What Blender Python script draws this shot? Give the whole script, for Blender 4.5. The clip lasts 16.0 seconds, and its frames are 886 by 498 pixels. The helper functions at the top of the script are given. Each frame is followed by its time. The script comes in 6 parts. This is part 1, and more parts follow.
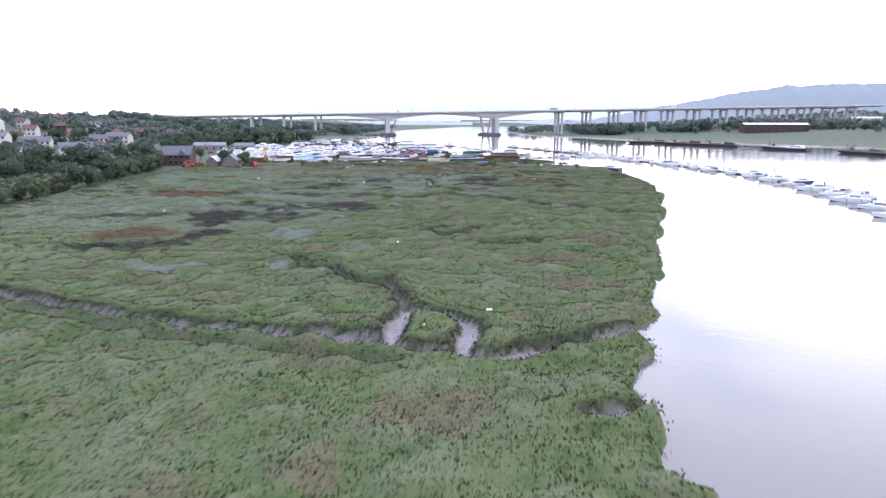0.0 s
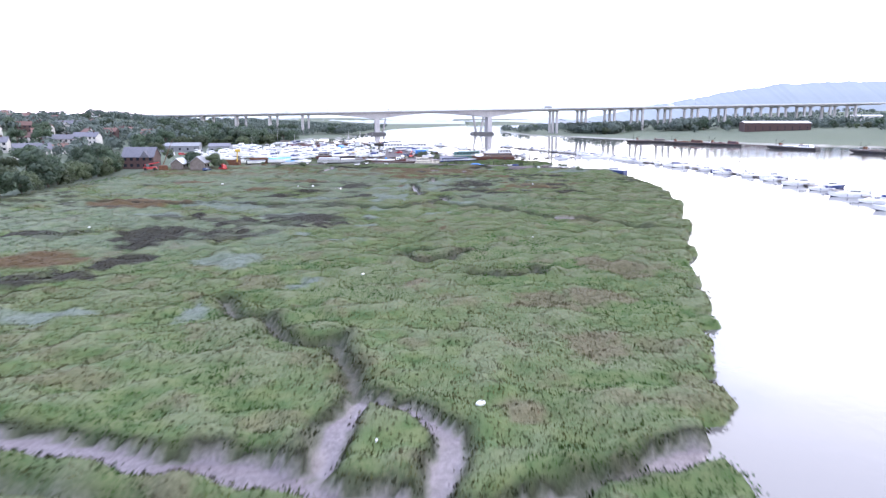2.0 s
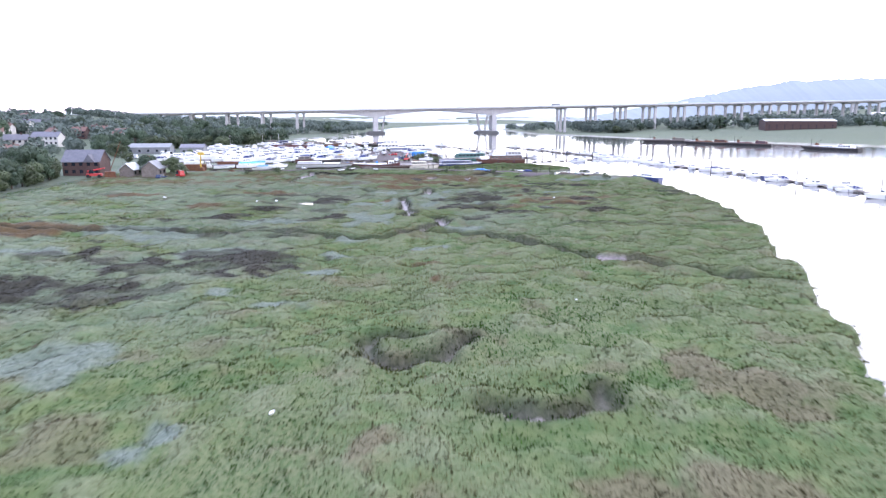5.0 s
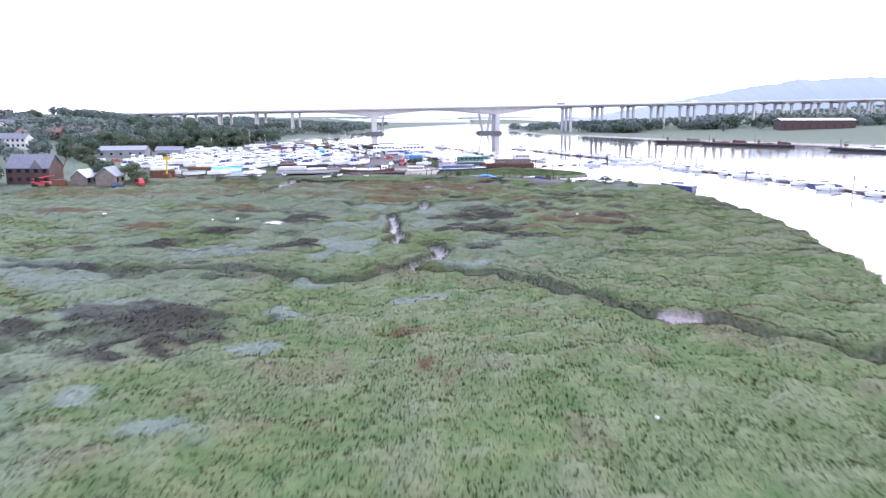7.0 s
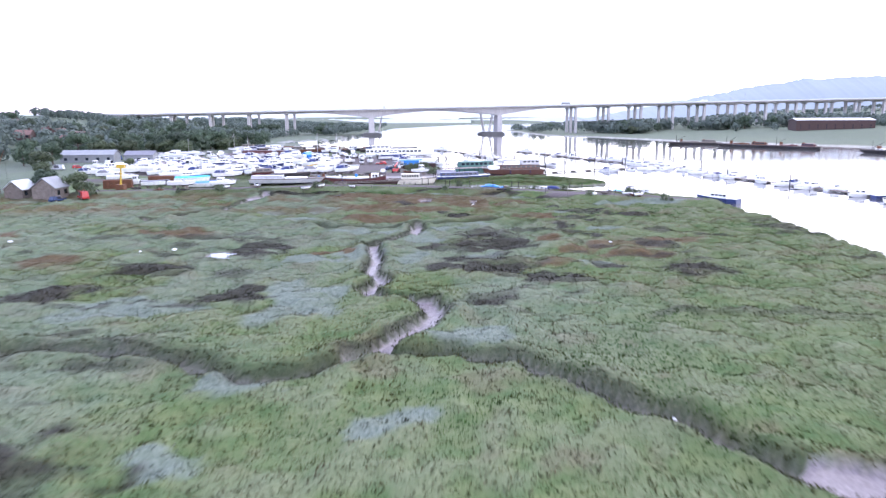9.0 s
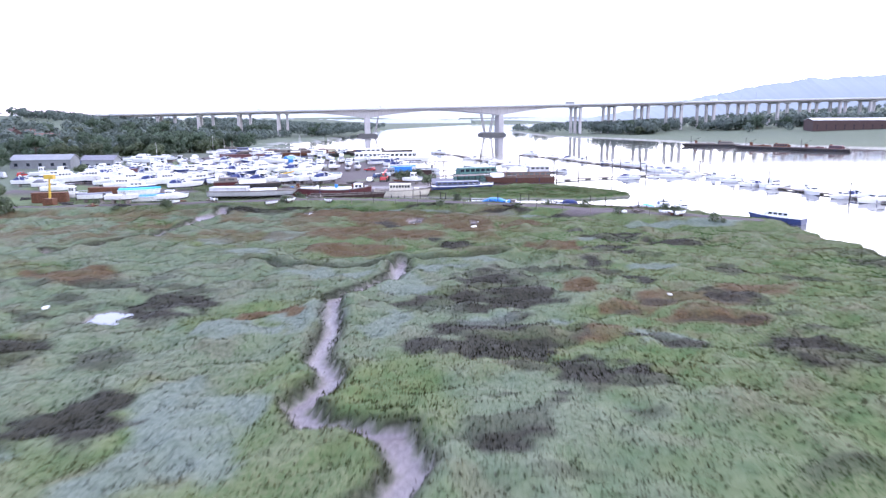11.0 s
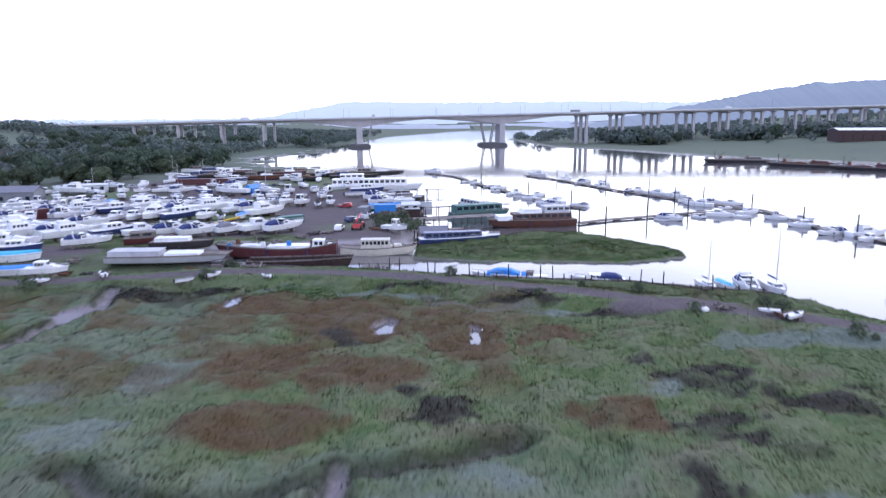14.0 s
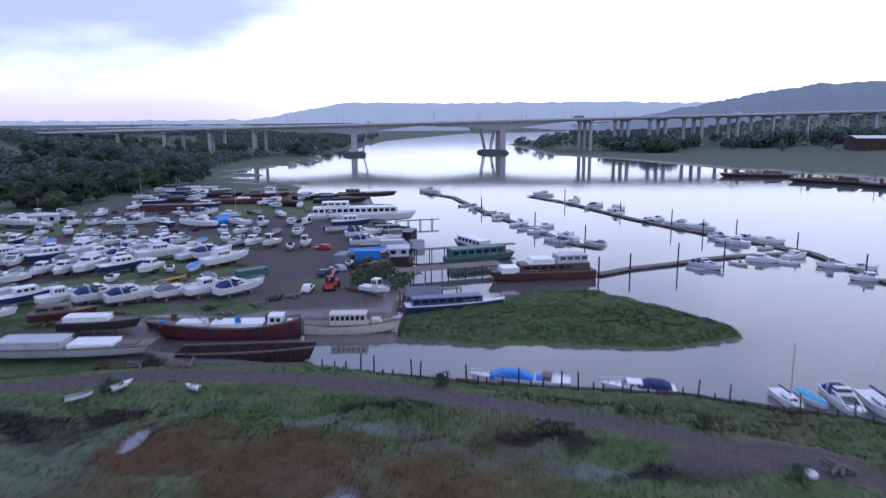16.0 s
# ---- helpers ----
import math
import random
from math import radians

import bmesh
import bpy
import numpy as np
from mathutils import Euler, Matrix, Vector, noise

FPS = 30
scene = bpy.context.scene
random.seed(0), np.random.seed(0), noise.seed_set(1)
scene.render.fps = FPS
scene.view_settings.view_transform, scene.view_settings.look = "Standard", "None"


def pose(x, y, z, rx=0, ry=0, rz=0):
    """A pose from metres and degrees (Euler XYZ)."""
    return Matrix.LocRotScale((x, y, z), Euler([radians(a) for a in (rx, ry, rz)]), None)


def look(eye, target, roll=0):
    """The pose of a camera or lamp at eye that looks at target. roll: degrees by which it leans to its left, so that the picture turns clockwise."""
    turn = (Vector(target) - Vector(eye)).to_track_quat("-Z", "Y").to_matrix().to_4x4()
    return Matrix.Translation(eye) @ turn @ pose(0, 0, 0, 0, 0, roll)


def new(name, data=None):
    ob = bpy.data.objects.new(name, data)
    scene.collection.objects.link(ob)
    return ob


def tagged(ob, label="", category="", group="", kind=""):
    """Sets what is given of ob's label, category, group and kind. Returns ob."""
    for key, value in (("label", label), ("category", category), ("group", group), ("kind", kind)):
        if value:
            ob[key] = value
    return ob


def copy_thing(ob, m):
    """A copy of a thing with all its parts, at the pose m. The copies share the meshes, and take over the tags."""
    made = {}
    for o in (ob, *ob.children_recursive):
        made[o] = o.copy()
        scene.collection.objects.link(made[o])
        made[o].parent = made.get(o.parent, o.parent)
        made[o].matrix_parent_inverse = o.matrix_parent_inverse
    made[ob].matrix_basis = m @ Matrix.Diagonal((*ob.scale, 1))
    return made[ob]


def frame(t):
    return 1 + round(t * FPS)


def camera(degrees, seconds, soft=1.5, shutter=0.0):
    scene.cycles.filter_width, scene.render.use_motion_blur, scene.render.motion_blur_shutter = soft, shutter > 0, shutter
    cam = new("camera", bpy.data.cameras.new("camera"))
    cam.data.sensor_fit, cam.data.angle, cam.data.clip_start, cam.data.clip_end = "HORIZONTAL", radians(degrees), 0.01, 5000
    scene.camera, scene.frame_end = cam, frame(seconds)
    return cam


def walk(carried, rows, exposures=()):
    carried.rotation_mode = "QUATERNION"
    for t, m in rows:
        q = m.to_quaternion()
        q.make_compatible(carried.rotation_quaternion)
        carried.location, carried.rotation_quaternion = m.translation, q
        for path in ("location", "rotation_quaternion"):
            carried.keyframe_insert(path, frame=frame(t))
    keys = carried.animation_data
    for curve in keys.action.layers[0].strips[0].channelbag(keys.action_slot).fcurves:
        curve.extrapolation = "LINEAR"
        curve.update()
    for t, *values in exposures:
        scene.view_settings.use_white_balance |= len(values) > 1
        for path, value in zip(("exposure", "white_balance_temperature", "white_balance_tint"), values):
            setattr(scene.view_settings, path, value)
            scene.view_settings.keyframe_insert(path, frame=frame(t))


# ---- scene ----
cam = camera(66.1, 16.0, soft=1.3, shutter=0.9)
METRES, EYE, TILT, LEAN, TURN = 253.0, 21.0, 0.15, 0.0, 0.0
ROWS = [
    (0.0, 0.0, 0.0, 0.0, 0.02, -11.01, -0.08),
    (0.5, 0.0019, 0.0249, -0.0006, -0.28, -11.01, -0.03),
    (1.0, 0.0041, 0.0526, -0.0011, -0.47, -11.03, -0.0),
    (1.5, 0.006, 0.079, -0.0017, -0.55, -11.06, 0.0),
    (2.0, 0.0079, 0.1087, -0.0022, -0.57, -11.08, 0.02),
    (2.5, 0.0095, 0.1364, -0.0025, -0.55, -11.1, 0.02),
    (3.0, 0.0109, 0.1672, -0.0028, -0.51, -11.13, 0.02),
    (3.5, 0.0122, 0.1959, -0.003, -0.45, -11.17, 0.02),
    (4.0, 0.0132, 0.2274, -0.0035, -0.4, -11.19, 0.03),
    (6.5, 0.0175, 0.3832, -0.0059, -0.21, -11.21, 0.14),
    (7.0, 0.0183, 0.4156, -0.0061, -0.18, -11.21, 0.16),
    (7.5, 0.0191, 0.4458, -0.0062, -0.15, -11.21, 0.2),
    (8.0, 0.0199, 0.4787, -0.0063, -0.14, -11.21, 0.2),
    (8.5, 0.0208, 0.5093, -0.006, -0.12, -11.19, 0.24),
    (11.0, 0.0273, 0.6731, -0.0066, -0.1, -11.17, 0.31),
    (11.5, 0.0285, 0.7048, -0.0065, -0.09, -11.17, 0.31),
    (12.0, 0.0298, 0.7391, -0.0063, -0.08, -11.17, 0.32),
    (12.5, 0.0309, 0.7712, -0.0042, -0.11, -11.11, 0.32),
    (13.0, 0.0326, 0.806, 0.002, -0.09, -11.07, 0.34),
    (13.5, 0.034, 0.8376, 0.0081, -0.13, -10.97, 0.39),
    (14.0, 0.0353, 0.8707, 0.0159, -0.18, -10.89, 0.36),
    (14.5, 0.037, 0.9011, 0.0225, -0.21, -10.87, 0.4),
    (15.0, 0.0386, 0.9335, 0.0297, -0.21, -10.89, 0.4),
    (15.5, 0.0401, 0.9624, 0.0359, -0.22, -10.89, 0.4),
    (16.0, 0.0418, 0.9935, 0.0426, -0.21, -10.92, 0.41),
]
WALK_ROWS = [(t, pose(0, 0, EYE, TILT, LEAN, TURN) @ pose(METRES * x, METRES * y, METRES * z, 90 + pitch, roll, yaw)) for t, x, y, z, yaw, pitch, roll in ROWS]
EXPOSURES = [(0.0, 0.5, 6200, 12), (1.5, 0.84, 6150, 12), (3.5, 0.95, 6150, 12), (7.0, 0.97, 6050, 15), (11.0, 0.9, 5950, 16), (12.5, 0.75, 5900, 15), (13.5, 0.25, 5750, 15), (14.5, -0.22, 5550, 18), (15.3, -0.6, 5400, 20), (16.0, -0.93, 5300, 20)]
walk(cam, WALK_ROWS, EXPOSURES)

# ---- world and sun ----
world = bpy.data.worlds.new("world")
scene.world = world
world.use_nodes = True
wn, wl = world.node_tree.nodes, world.node_tree.links
bg = wn["Background"]
sky = wn.new("ShaderNodeTexSky")
sky.sky_type, sky.sun_disc = "NISHITA", False
sky.sun_elevation, sky.sun_rotation = radians(48), radians(25)
sky.dust_density, sky.ozone_density = 3.0, 2.0
coord = wn.new("ShaderNodeTexCoord")
squash = wn.new("ShaderNodeMapping")
squash.inputs["Scale"].default_value = (1.0, 1.0, 3.2)
clouds = wn.new("ShaderNodeTexNoise")
clouds.inputs["Scale"].default_value, clouds.inputs["Detail"].default_value = 2.3, 5.0
split = wn.new("ShaderNodeSeparateXYZ")
veil = wn.new("ShaderNodeMix")
veil.data_type = "RGBA"
veil.inputs["Factor"].default_value = 0.85


def sky_math(operation, a, b, c=0.0):
    node = wn.new("ShaderNodeMath")
    node.operation = operation
    for socket, value in zip(node.inputs, (a, b, c)):
        if isinstance(value, (int, float)):
            socket.default_value = value
        else:
            wl.new(value, socket)
    return node.outputs[0]


def sky_range(value, a, b):
    node = wn.new("ShaderNodeMapRange")
    node.interpolation_type = "SMOOTHSTEP"
    node.inputs["From Min"].default_value, node.inputs["From Max"].default_value = a, b
    wl.new(value, node.inputs["Value"])
    return node.outputs["Result"]


def sky_mix(factor, a, b):
    node = wn.new("ShaderNodeMix")
    node.data_type = "RGBA"
    wl.new(factor, node.inputs["Factor"])
    for name, value in (("A", a), ("B", b)):
        if isinstance(value, tuple):
            node.inputs[name].default_value = (*value, 1)
        else:
            wl.new(value, node.inputs[name])
    return node.outputs["Result"]


wl.new(coord.outputs["Generated"], squash.inputs["Vector"])
wl.new(squash.outputs["Vector"], clouds.inputs["Vector"])
wl.new(coord.outputs["Generated"], split.inputs["Vector"])
wl.new(sky.outputs["Color"], veil.inputs["A"])
# bright thin cloud low ahead, a blue-grey bank higher and to the west, a pinkish band along the horizon there
high = sky_range(split.outputs["Z"], 0.1, 0.5)
thin_cloud = sky_mix(high, (21.0, 20.6, 21.0), (8.4, 8.5, 10.4))
west = sky_math("MULTIPLY_ADD", split.outputs["X"], -0.28, split.outputs["Z"])
bank = sky_math("MULTIPLY_ADD", clouds.outputs["Fac"], 0.3, west)
bank = sky_math("MULTIPLY", sky_range(bank, 0.325, 0.4), sky_range(sky_math("MULTIPLY", split.outputs["X"], -1.0), -0.25, 0.2))
broken = sky_math("MULTIPLY", sky_range(clouds.outputs["Fac"], 0.48, 0.62), sky_range(split.outputs["Z"], 0.12, 0.3))
cover_ = sky_math("MAXIMUM", bank, sky_math("MULTIPLY", broken, 0.7))
clouded = sky_mix(cover_, thin_cloud, (8.3, 9.1, 12.3))
low = sky_math("SUBTRACT", 1.0, sky_range(split.outputs["Z"], 0.0, 0.09))
rosy = sky_math("MULTIPLY", low, sky_range(sky_math("MULTIPLY", split.outputs["X"], -1.0), -0.05, 0.4))
wl.new(sky_mix(rosy, clouded, (12.5, 10.6, 12.2)), veil.inputs["B"])
wl.new(veil.outputs["Result"], bg.inputs["Color"])
bg.inputs["Strength"].default_value = 0.15
sun = new("sun", bpy.data.lights.new("sun", "SUN"))
sun.data.energy, sun.data.angle, sun.data.color = 0.6, radians(18), (1.0, 0.93, 0.86)
sun.matrix_world = look((105, 225, 276), (0, 0, 0))

# ---- small tools ----
WATER, MARSH, YARD = -1.8, -0.8, 0.3


class MB:
    """Collects vertices and faces for one mesh."""

    def __init__(self):
        self.v, self.f = [], []

    def box(self, x0, x1, y0, y1, z0, z1, taper=1.0):
        n = len(self.v)
        cx, cy = (x0 + x1) / 2, (y0 + y1) / 2
        for z, k in ((z0, 1.0), (z1, taper)):
            self.v += [(cx + (x - cx) * k, cy + (y - cy) * k, z) for x, y in ((x0, y0), (x1, y0), (x1, y1), (x0, y1))]
        self.f += [(n + 3, n + 2, n + 1, n), (n + 4, n + 5, n + 6, n + 7)] + [(n + i, n + (i + 1) % 4, n + 4 + (i + 1) % 4, n + 4 + i) for i in range(4)]
        return self

    def rings(self, rings, closed=True, caps=True):
        n, m = len(self.v), len(rings[0])
        for r in rings:
            self.v += [tuple(p) for p in r]
        for i in range(len(rings) - 1):
            for j in range(m if closed else m - 1):
                a, b = n + i * m + j, n + i * m + (j + 1) % m
                self.f.append((a, b, b + m, a + m))
        if caps:
            self.f += [tuple(range(n + m - 1, n - 1, -1)), tuple(range(n + (len(rings) - 1) * m, n + len(rings) * m))]
        return self

    def tube(self, a, b, r0, r1=None, n=6):
        a, b = Vector(a), Vector(b)
        r1 = r0 if r1 is None else r1
        q = (b - a).to_track_quat("Z", "Y")
        ring = [q @ Vector((math.cos(2 * math.pi * i / n), math.sin(2 * math.pi * i / n), 0)) for i in range(n)]
        return self.rings([[a + r0 * p for p in ring], [b + r1 * p for p in ring]])

    def line(self, pts, r, n=5):
        for a, b in zip(pts, pts[1:]):
            self.tube(a, b, r, n=n)
        return self

    def mesh(self, name, smooth=False):
        me = bpy.data.meshes.new(name)
        me.from_pydata(self.v, [], self.f)
        if smooth:
            me.polygons.foreach_set("use_smooth", [True] * len(me.polygons))
        me.update()
        return me


def part(name, mb, material, parent=None, label="", smooth=False):
    me = mb.mesh(name, smooth) if isinstance(mb, MB) else mb
    if not me.materials:
        me.materials.append(material)
    ob = new(name, me)
    ob.parent = parent
    if label:
        ob["label"] = label
    return ob


def thing(name, m, label, category, group="", kind=""):
    ob = new(name)
    ob.matrix_basis = m
    return tagged(ob, label, category, group, kind)


def lattice(ix, iy, seed):
    n = (ix.astype(np.int64) * 374761393 + iy.astype(np.int64) * 668265263 + seed * 1442695041) & 0x7FFFFFFF
    n = ((n ^ (n >> 13)) * 1274126177) & 0x7FFFFFFF
    return ((n ^ (n >> 16)) & 0xFFFF) / 65535.0


def field(x, y, size, octaves=3, seed=1):
    """Smooth noise from 0 to 1 over the plan, with features of the given size in metres."""
    total, amp, norm = 0.0, 1.0, 0.0
    for o in range(octaves):
        u, v = x / size * 2 ** o + 31.7 * o, y / size * 2 ** o + 17.3 * o
        iu, iv = np.floor(u), np.floor(v)
        fu, fv = u - iu, v - iv
        fu, fv = fu * fu * (3 - 2 * fu), fv * fv * (3 - 2 * fv)
        a, b = lattice(iu, iv, seed + o), lattice(iu + 1, iv, seed + o)
        c, d = lattice(iu, iv + 1, seed + o), lattice(iu + 1, iv + 1, seed + o)
        total = total + amp * ((a * (1 - fu) + b * fu) * (1 - fv) + (c * (1 - fu) + d * fu) * fv)
        norm, amp = norm + amp, amp * 0.5
    return total / norm


def smooth01(a, b, x):
    t = np.clip((x - a) / (b - a), 0, 1)
    return t * t * (3 - 2 * t)


def polyline_distance(x, y, pts):
    best = np.full(np.shape(x), 1e9)
    for (ax, ay), (bx, by) in zip(pts, pts[1:]):
        dx, dy = bx - ax, by - ay
        t = np.clip(((x - ax) * dx + (y - ay) * dy) / (dx * dx + dy * dy), 0, 1)
        best = np.minimum(best, np.hypot(x - ax - t * dx, y - ay - t * dy))
    return best


def inside(x, y, poly):
    out = np.zeros(np.shape(x), bool)
    for (ax, ay), (bx, by) in zip(poly, poly[1:] + poly[:1]):
        if ay != by:
            out ^= ((ay > y) != (by > y)) & (x < (bx - ax) * (y - ay) / (by - ay) + ax)
    return out


# ---- materials ----
def material(name, colour, rough=0.7, vary=0.25, size=1.0, bump=0.0, metal=0.0, second=None, per_object=0.0, dirt=0.0):
    """A surface with colour variation at two scales, fine relief and, if asked, grime streaks and a shift from piece to piece."""
    m = bpy.data.materials.new(name)
    m.use_nodes = True
    n, l = m.node_tree.nodes, m.node_tree.links
    b = n["Principled BSDF"]
    b.inputs["Roughness"].default_value, b.inputs["Metallic"].default_value = rough, metal
    tc = n.new("ShaderNodeTexCoord")
    big, fine = n.new("ShaderNodeTexNoise"), n.new("ShaderNodeTexNoise")
    big.inputs["Scale"].default_value, fine.inputs["Scale"].default_value = 1.0 / size, 9.0 / size
    big.inputs["Detail"].default_value = fine.inputs["Detail"].default_value = 4.0
    l.new(tc.outputs["Object"], big.inputs["Vector"])
    l.new(tc.outputs["Object"], fine.inputs["Vector"])
    add = n.new("ShaderNodeMath")
    add.operation = "MULTIPLY_ADD"
    add.inputs[1].default_value = 0.45
    l.new(fine.outputs["Fac"], add.inputs[0])
    half = n.new("ShaderNodeMath")
    half.operation = "MULTIPLY"
    half.inputs[1].default_value = 0.55
    l.new(big.outputs["Fac"], half.inputs[0])
    l.new(half.outputs[0], add.inputs[2])
    r = n.new("ShaderNodeValToRGB")
    second = second or tuple(c * (1 - vary) for c in colour)
    r.color_ramp.elements[0].position, r.color_ramp.elements[0].color = 0.36, (*second, 1)
    r.color_ramp.elements[1].position, r.color_ramp.elements[1].color = 0.62, (*colour, 1)
    l.new(add.outputs[0], r.inputs["Fac"])
    colour_out = r.outputs["Color"]
    if per_object:
        info = n.new("ShaderNodeObjectInfo")
        hsv = n.new("ShaderNodeHueSaturation")
        rng = n.new("ShaderNodeMapRange")
        rng.inputs["To Min"].default_value, rng.inputs["To Max"].default_value = 1 - per_object, 1 + per_object
        l.new(info.outputs["Random"], rng.inputs["Value"])
        l.new(rng.outputs["Result"], hsv.inputs["Value"])
        l.new(colour_out, hsv.inputs["Color"])
        colour_out = hsv.outputs["Color"]
    if dirt:
        streak = n.new("ShaderNodeTexNoise")
        mp = n.new("ShaderNodeMapping")
        mp.inputs["Scale"].default_value = (2.0 / size, 2.0 / size, 0.25 / size)
        l.new(tc.outputs["Object"], mp.inputs["Vector"])
        l.new(mp.outputs["Vector"], streak.inputs["Vector"])
        cut = n.new("ShaderNodeMapRange")
        cut.inputs["From Min"].default_value, cut.inputs["From Max"].default_value, cut.inputs["To Max"].default_value = 0.5, 0.75, dirt
        l.new(streak.outputs["Fac"], cut.inputs["Value"])
        mix = n.new("ShaderNodeMix")
        mix.data_type = "RGBA"
        mix.inputs["B"].default_value = (0.12, 0.1, 0.08, 1)
        l.new(cut.outputs["Result"], mix.inputs["Factor"])
        l.new(colour_out, mix.inputs["A"])
        colour_out = mix.outputs["Result"]
    l.new(colour_out, b.inputs["Base Color"])
    if bump:
        bp = n.new("ShaderNodeBump")
        bp.inputs["Strength"].default_value, bp.inputs["Distance"].default_value = 0.6, bump
        l.new(fine.outputs["Fac"], bp.inputs["Height"])
        l.new(bp.outputs["Normal"], b.inputs["Normal"])
    return m


GELCOAT = material("white gelcoat", (0.8, 0.8, 0.8), 0.3, 0.12, 2.0, dirt=0.25, per_object=0.06)
CREAM = material("cream paint", (0.62, 0.58, 0.48), 0.5, 0.2, 2.0, dirt=0.4)
NAVY = material("navy hull paint", (0.03, 0.05, 0.16), 0.35, 0.3, 2.0, dirt=0.3)
DARKHULL = material("black tarred hull", (0.03, 0.028, 0.03), 0.6, 0.4, 2.0, dirt=0.4)
OXBLOOD = material("dark red hull paint", (0.1, 0.022, 0.024), 0.45, 0.35, 2.0, dirt=0.35)
GREENHULL = material("green hull paint", (0.06, 0.17, 0.15), 0.5, 0.3, 2.0, dirt=0.35)
ANTIFOUL = material("dull blue antifouling", (0.05, 0.06, 0.1), 0.8, 0.3, 1.0)
TARPBLUE = material("bright blue tarpaulin", (0.03, 0.22, 0.62), 0.5, 0.25, 0.8, 0.05)
TARPCYAN = material("turquoise tarpaulin", (0.05, 0.4, 0.6), 0.5, 0.25, 0.8, 0.05)
CANVASNAVY = material("navy canvas", (0.02, 0.035, 0.14), 0.8, 0.3, 0.8, 0.03)
CANVASGREY = material("grey canvas", (0.2, 0.2, 0.23), 0.85, 0.3, 0.8, 0.03)
WINDOW = material("dark tinted glazing", (0.02, 0.025, 0.035), 0.08, 0.2, 1.0)
STEEL = material("stainless steel", (0.6, 0.6, 0.62), 0.3, 0.15, 0.5, metal=1.0)
TIMBER = material("weathered grey timber", (0.2, 0.17, 0.15), 0.85, 0.45, 0.6, 0.02, per_object=0.15)
VARNISH = material("brown varnished timber", (0.1, 0.04, 0.026), 0.5, 0.4, 0.8, 0.01)
ROTTEN = material("rotten red-brown timber", (0.05, 0.026, 0.022), 0.9, 0.5, 0.8, 0.03, dirt=0.3)
RUST = material("rusted steel", (0.15, 0.06, 0.03), 0.85, 0.5, 0.6, 0.02)
CONCRETE = material("pale bridge concrete", (0.46, 0.44, 0.44), 0.85, 0.18, 9.0, 0.02, dirt=0.25)
DARKCONC = material("wet fender concrete", (0.1, 0.1, 0.1), 0.8, 0.3, 3.0, 0.05)
POSTWOOD = material("dark tarred pile", (0.035, 0.03, 0.028), 0.8, 0.4, 0.6, 0.02)
BRICK = material("red brick", (0.085, 0.05, 0.046), 0.9, 0.3, 1.2, 0.02, per_object=0.2)
RENDERW = material("white house render", (0.52, 0.5, 0.47), 0.85, 0.12, 2.0, per_object=0.12)
ROOFTILE = material("brown roof tile", (0.17, 0.1, 0.085), 0.9, 0.35, 0.8, 0.03, per_object=0.3)
SLATE = material("grey slate", (0.16, 0.16, 0.19), 0.8, 0.3, 0.8, 0.03, per_object=0.2)
SHROUD = material("pale grey plastic sheeting", (0.5, 0.5, 0.53), 0.5, 0.25, 1.5, 0.03, dirt=0.35)
SHEET = material("pale profiled sheet", (0.6, 0.62, 0.64), 0.5, 0.15, 3.0, dirt=0.2)
GREYSHEET = material("grey profiled sheet", (0.22, 0.23, 0.25), 0.6, 0.25, 3.0, dirt=0.2)
REDPAINT = material("red machine paint", (0.5, 0.04, 0.04), 0.4, 0.25, 1.0, dirt=0.2)
YELLOWPAINT = material("yellow machine paint", (0.6, 0.4, 0.04), 0.5, 0.3, 1.0, dirt=0.3)
ORANGEPAINT = material("orange paint", (0.6, 0.16, 0.04), 0.5, 0.3, 1.0, dirt=0.2)
RUBBER = material("black rubber", (0.02, 0.02, 0.02), 0.8, 0.2, 0.3)
CARPAINT = [material("car paint " + k, c, 0.25, 0.1, 2.0) for k, c in (("silver", (0.45, 0.46, 0.48)), ("white", (0.75, 0.75, 0.75)), ("dark blue", (0.03, 0.05, 0.12)), ("red", (0.4, 0.03, 0.03)))]
BARK = material("bark", (0.1, 0.08, 0.06), 0.95, 0.4, 0.4, 0.03)


def leaf_material(name, colour, second):
    m = material(name, colour, 0.7, 0.4, 2.5, second=second, per_object=0.3)
    n, l = m.node_tree.nodes, m.node_tree.links
    b, thin, both = n["Principled BSDF"], n.new("ShaderNodeBsdfTranslucent"), n.new("ShaderNodeMixShader")
    both.inputs["Fac"].default_value = 0.35
    l.new(b.inputs["Base Color"].links[0].from_socket, thin.inputs["Color"])
    l.new(b.outputs["BSDF"], both.inputs[1])
    l.new(thin.outputs["BSDF"], both.inputs[2])
    l.new(both.outputs["Shader"], n["Material Output"].inputs["Surface"])
    return m


LEAF = leaf_material("deep green leaves", (0.075, 0.11, 0.065), (0.045, 0.07, 0.045))
LEAF2 = leaf_material("olive leaves", (0.1, 0.125, 0.065), (0.058, 0.08, 0.045))
# Paler and bluer than the near leaves: distance haze mixed into the base colour.
LEAFHAZE = leaf_material("hazed far woodland leaves", (0.1, 0.125, 0.105), (0.065, 0.088, 0.078))


